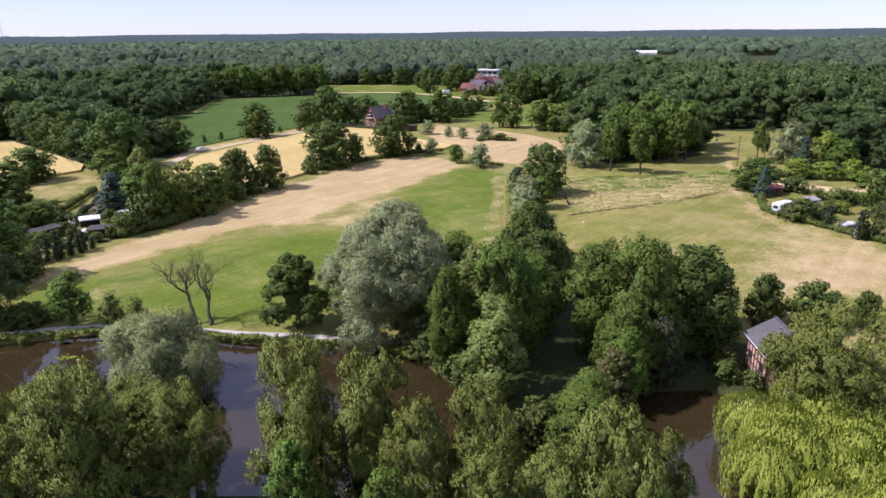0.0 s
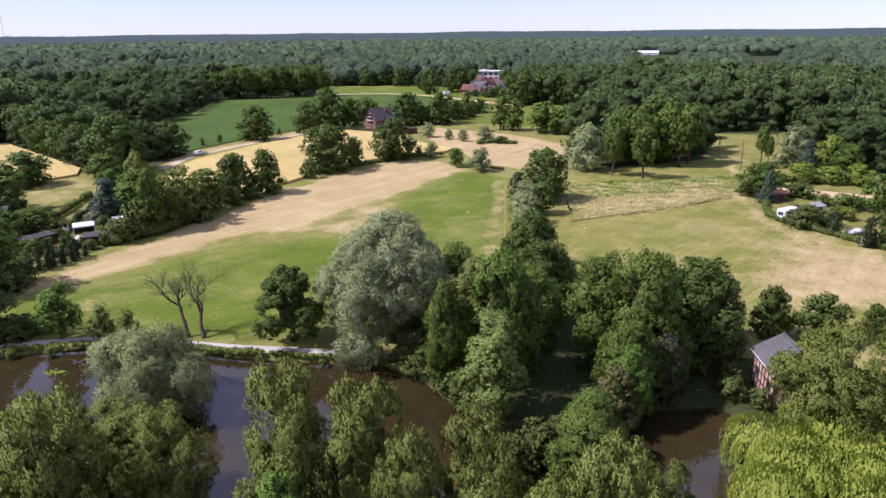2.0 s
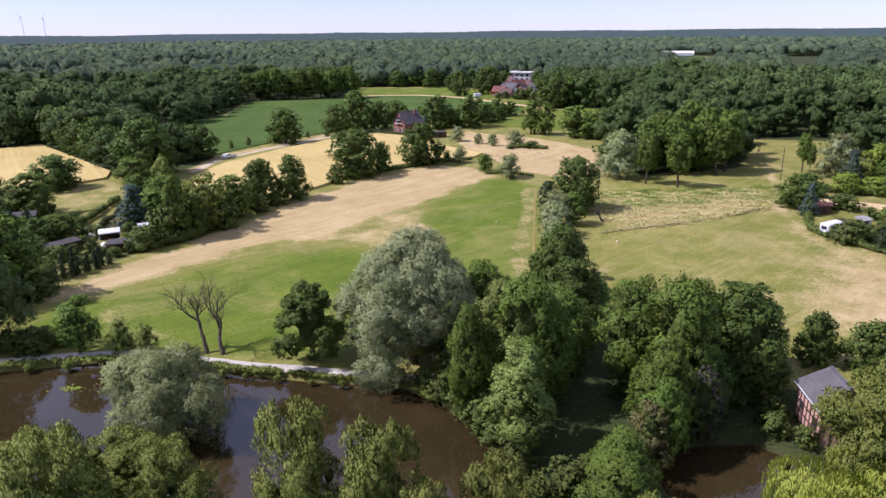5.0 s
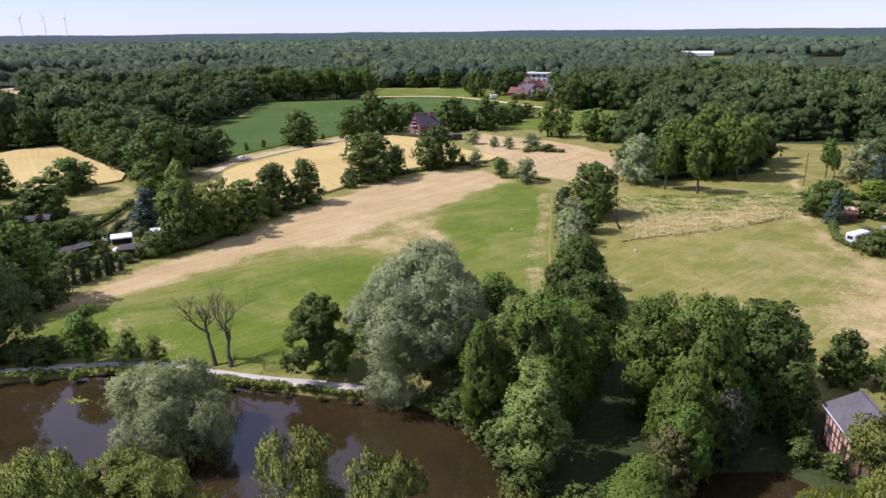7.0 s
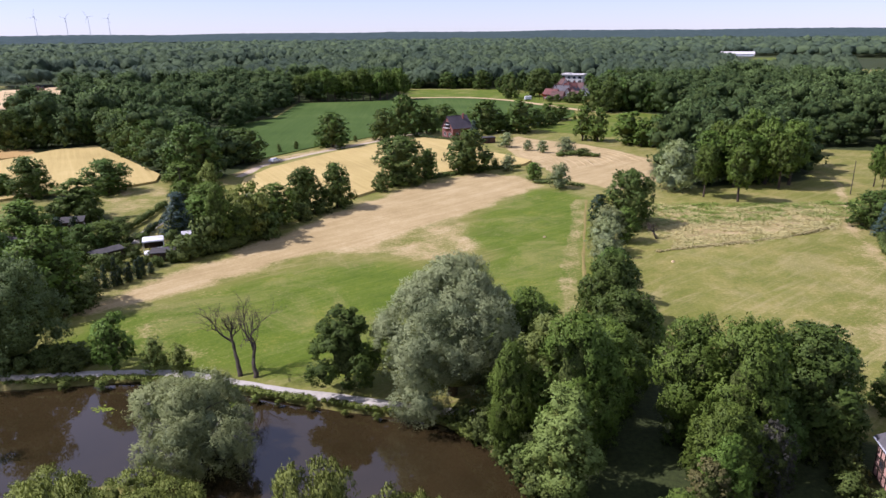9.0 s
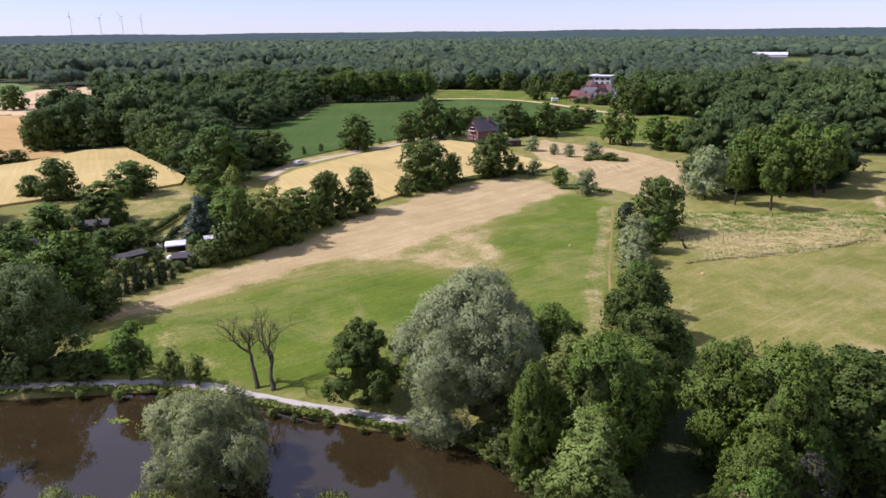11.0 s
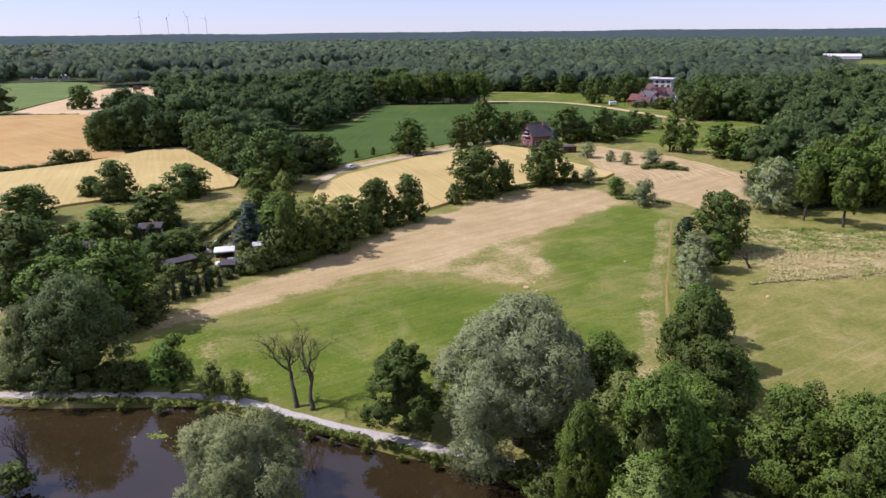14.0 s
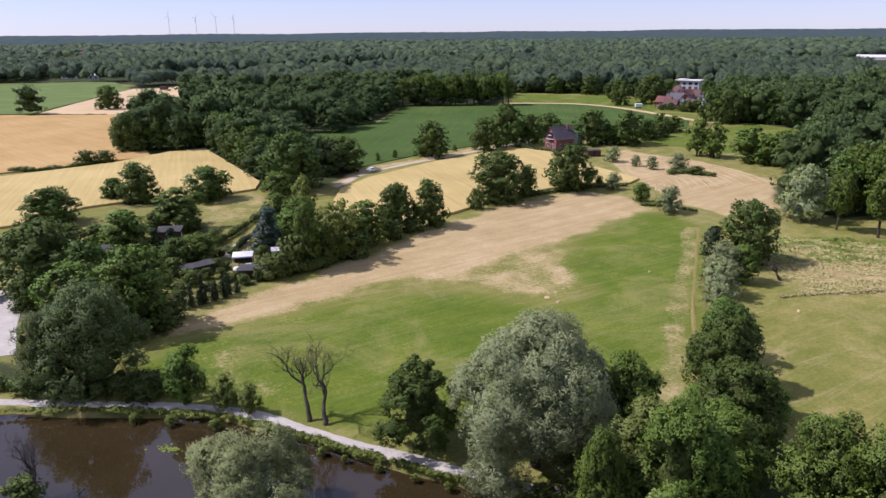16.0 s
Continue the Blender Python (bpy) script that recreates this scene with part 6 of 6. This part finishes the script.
hedge([(-352, 358), (-330, 366), (-306, 371)], 0.7, 0.9, SHRUB, "thin green strip between barley and stubble", 8, 20, 0.5)
hedge([(29, 151), (38, 155), (50, 160), (62, 166), (72, 173)], 0.4, 0.36, DRY_GRASS, "strip of tall dry grass along a meadow ditch", 9, 46, 0.3, "grass_strip", "stuff")
hedge([(-88, 86), (-80, 88), (-72, 90.5), (-62, 92), (-57, 93)], 1.4, 2.2, SHRUB, "dark bushes behind the footpath", 10, 70, 0.35)
hedge([(92, 192), (102, 187.5), (112, 184), (124, 182)], 0.9, 2.0, SHRUB, "dense hedge below bright garden trees", 12, 50, 0.4)
hedge([(14, 262), (20, 266), (27, 262)], 1.2, 1.4, SHRUB, "low scrub island in the stubble field", 14, 40, 0.5)
hedge([(5, 216), (12, 215.5), (19, 212)], 0.9, 0.9, SHRUB, "weedy strip between hayfield and stubble", 15, 34, 0.4)
ribbon("bare_soil", [(12, 452), (24, 449.5), (39, 443)], 6, 0.09, RUT, "bare brown soil before the farm buildings", "soil", 0.4)
tagged(ribbon("garden_bed", [(88, 181), (94, 178.5), (101, 174.5), (109, 169)], 8.0, 0.08, STUBBLE, "dry tilled strip between garden trees", "garden bed", 0.3))
bank = np.asarray(FAR_SHORE)[1:] + (0, 0.15)
hedge([tuple(p) for p in bank] + [(-4, 80)], 0.6, 0.5, BANK_GREEN, "green reeds and herbs fringing the pond bank", 11, 110, 0.24, "bank_plants", "stuff")
for k, (x, y, r) in enumerate(((-31.6, 85.7, 0.95), (-24.0, 84.6, 0.8), (-40.0, 87.6, 0.8), (-47.0, 87.6, 1.3), (-53.0, 87.0, 1.2), (-58.0, 86.4, 1.2), (-28.5, 85.2, 0.7), (-36.0, 86.6, 0.7), (-15.5, 83.2, 0.9), (-19.5, 83.8, 0.7))):
    plant("herb", x, y, 0.8 * r + 0.25, 0.75 * r, "rounded herb clump on the pond bank", z=-0.5)


def lily_patch(x, y, size, seed):
    rng = np.random.default_rng(seed)
    vs, fs, k = [], [], 0
    for _ in range(46):
        cx_, cy_ = x + rng.normal(0, size), y + rng.normal(0, size * 0.45)
        r = rng.uniform(0.09, 0.2)
        a = np.linspace(0.25, 2 * np.pi - 0.25, 9) + rng.uniform(0, 6)
        ring = np.column_stack([cx_ + r * np.cos(a), cy_ + r * np.sin(a), np.full(9, WATER_LEVEL + 0.025)])
        vs.append(np.vstack([[(cx_, cy_, WATER_LEVEL + 0.02)], ring]))
        fs.append(np.array([(k, k + i, k + i + 1) for i in range(1, 9)]))
        k += 10
    return tagged(new("water_lilies", mesh_of("water_lilies", np.concatenate(vs), [np.concatenate(fs)], [LIME])), "small patch of pale green water lily pads", "water plant", kind="stuff")


lily_patch(-50.0, 82.4, 1.0, 1)
lily_patch(-34.3, 85.0, 0.9, 2)
# thujas along the garden edge
for k, tall in enumerate((3.6, 4.2, 3.4, 4.4, 3.8, 4.0, 3.3, 4.3, 3.6, 3.9, 3.2)):
    plant("thuja", -73.8 + 0.45 * k + 0.35 * ((k * 7) % 3), 119.0 + 0.9 * k + 0.3 * ((k * 5) % 4), tall * (0.75 + 0.12 * ((k * 3) % 5)), 0.6 + 0.1 * (k % 3), turn=40 * k)
for x, y, tall, wide in ((-95, 120, 11, 5.5), (-88, 112, 10, 4.5), (-84, 121, 7, 3.4), (-79, 112, 9, 4), (-93, 131, 6, 3), (-90, 138, 5, 2.6)):
    plant("oak", x, y, tall, wide, "dark green garden tree among sheds and hedges")
for x, y, tall, wide in ((-80, 139, 2.6, 1.6), (-79, 134, 2.4, 1.5), (-72, 141, 2, 1.2), (-73, 134, 1.8, 1.1), (-69, 141, 3, 1.8), (-87, 128, 3, 2), (-97, 140, 3, 2), (-84, 141, 2.2, 1.4), (90, 150, 3, 2.2), (95, 145, 3.4, 2.4), (98, 160, 3.2, 2.4), (92, 163, 3, 2)):
    plant("limetree" if int(x) % 3 == 0 else "shrub", x, y, tall, wide, "green garden bush among sheds and beds")
for x, y, tall, wide in ((-76.5, 121.5, 2.6, 1.8), (-79.5, 126.0, 2.4, 1.8), (-78.0, 116.5, 3.4, 2.4), (-82.5, 121.5, 3.2, 2.4), (-75.0, 128.5, 1.8, 1.5), (-84.0, 128.5, 2.6, 2.0), (-73.0, 130.5, 1.6, 1.3), (-78.5, 133.0, 1.4, 1.1)):
    plant("shrub", x, y, tall, wide, "green garden bush behind the thuja row")
# orchard and garden trees between the sheds
scatter = random.Random(12)
stood = []
for attempt in range(600):
    x, y = scatter.uniform(-142, -88), scatter.uniform(112, 166)
    if not inside(np.array([x]), np.array([y]), GARDEN_LEFT)[0] or min([9.0] + [math.hypot(x - a, y - b) for a, b in stood]) < 6.0:
        continue
    if math.hypot(x - 1, y - 22) > 178:
        continue
    if any(abs((x - a) * 131 + (y - b) * -103) / 167 < 6 and -3 < ((x - a) * 103 + (y - b) * -131) / 167 < 26 for a, b in ((-106.6, 139.6), (-103.2, 155.6), (-85, 160))):
        continue
    stood.append((x, y))
    plant(scatter.choice(("alder", "oak", "oak", "oak", "shrub")), x, y, scatter.uniform(3.5, 7.0), scatter.uniform(2.6, 4.4), "leafy garden tree among sheds and hedges")
# tall wood edge with bare trunks behind the green crop
for k in range(13):
    plant("grovealder", -146 + 5.6 * k + 1.5 * (k % 2), 456 + 1.2 * k + 2 * (k % 3), 17 + 1.3 * (k * 5 % 4), 5.2 + 0.5 * (k % 3), "tall dark tree on a bare trunk at the wood edge")
for x, y, tall, wide in ((11, 499, 19, 10), (-8.5, 486, 17, 7), (-14, 530, 13, 7), (8, 530, 16, 8), (56, 470, 16, 9), (66, 486, 17, 9), (60, 515, 17, 8), (47, 466, 14, 6), (39, 411, 18, 7.5), (47, 405, 17, 8), (55, 411, 18, 8), (62, 421, 17, 8), (70, 408, 16, 7), (52, 440, 17, 8), (13, 350, 6.5, 5), (27, 558, 11, 5), (50, 556, 12, 6), (5, 346, 7, 5), (17, 464, 3.5, 3), (38, 459, 3.6, 3), (-32, 560, 15, 8), (-60, 566, 13, 8), (-46, 572, 14, 9), (-84, 566, 9, 6), (24, 545, 13, 6), (14, 556, 14, 7), (27, 462, 3.5, 2.6)):
    plant("oak", x, y, tall, wide, "broad dark green tree beside the farm village")
for x, y, r in ((-12.0, 140.2, 0.4), (6.2, 159.4, 0.2), (30.9, 144.6, 0.25), (-9.8, 138.6, 0.25)):
    heap = thing("straw_heap", pose(x, y, 0), "small flat heap of pale dry straw", "straw")
    bm = bmesh.new()
    bmesh.ops.create_icosphere(bm, subdivisions=3, radius=1)
    for p in bm.verts:
        k = 1 + 0.35 * noise.noise(p.co * 2 + Vector((x, y, 0)))
        p.co = Vector((p.co.x * r * 1.5 * k, p.co.y * r * k, max(-0.05, p.co.z * 0.35 * k)))
    part("straw", bm, STUBBLE, heap)
for x, y, tall, wide in ((-82, 132, 2.6, 1.6), (-80, 146, 3, 1.8), (-74, 138, 1.6, 1.2), (-76, 135, 2.4, 1.5), (-70, 133, 2.2, 1.5), (-68.5, 136, 2.6, 1.6), (-86, 134, 4, 2.2), (-88, 143, 3, 2), (-79, 130, 3.4, 2), (-74, 147.5, 3.4, 2.0), (-78.5, 140.2, 1.8, 1.3)):
    plant("shrub", x, y, tall, wide, "green garden bush among sheds and beds")


# tufts of tall dry grass on the unmown part of the meadow
def grass_tufts(outline, count, seed, tall, mat, label):
    rng = np.random.default_rng(seed)
    o = np.asarray(outline, float)
    x, y = (rng.uniform(a, b, count * 3) for a, b in zip(o.min(0), o.max(0)))
    thick = np.array([noise.noise(Vector((a / 5, b / 3, seed))) for a, b in zip(x, y)])
    ok = inside(x, y, o) & (thick + rng.normal(0, 0.15, len(x)) > -0.05)
    x, y = x[ok][:count], y[ok][:count]
    n, blades = len(x), 9
    at = np.stack([x, y, np.full(n, 0.3 * tall)], -1)[:, None] + rng.normal(0, 1, (n, blades, 3)) * (0.4, 0.4, 0.25 * tall)
    at[..., 2] = np.maximum(at[..., 2], 0.06)
    v, tris = sprays(rng, at.reshape(-1, 3), np.tile((0.0, 0.0, 1.0), (n * blades, 1)), 0.6, 0.2, 0.0)
    way = unit(rng.normal(0, 0.18, (n * blades, 3)) + (0, 0, 1))
    return tagged(new("tall_grass", mesh_of("tall_grass", v, [tris], [mat], normals=np.repeat(way, 3, 0))), label, "grass", kind="stuff")


grass_tufts(ROUGH, 2800, 3, 0.4, DRY_GRASS, "tufts of tall straw-dry grass in the meadow")
grass_tufts([(29, 175), (34, 192), (76, 197), (98, 205), (88, 185), (60, 178), (33, 170)], 1800, 5, 0.6, BANK_GREEN, "tufts of tall green grass in the meadow")
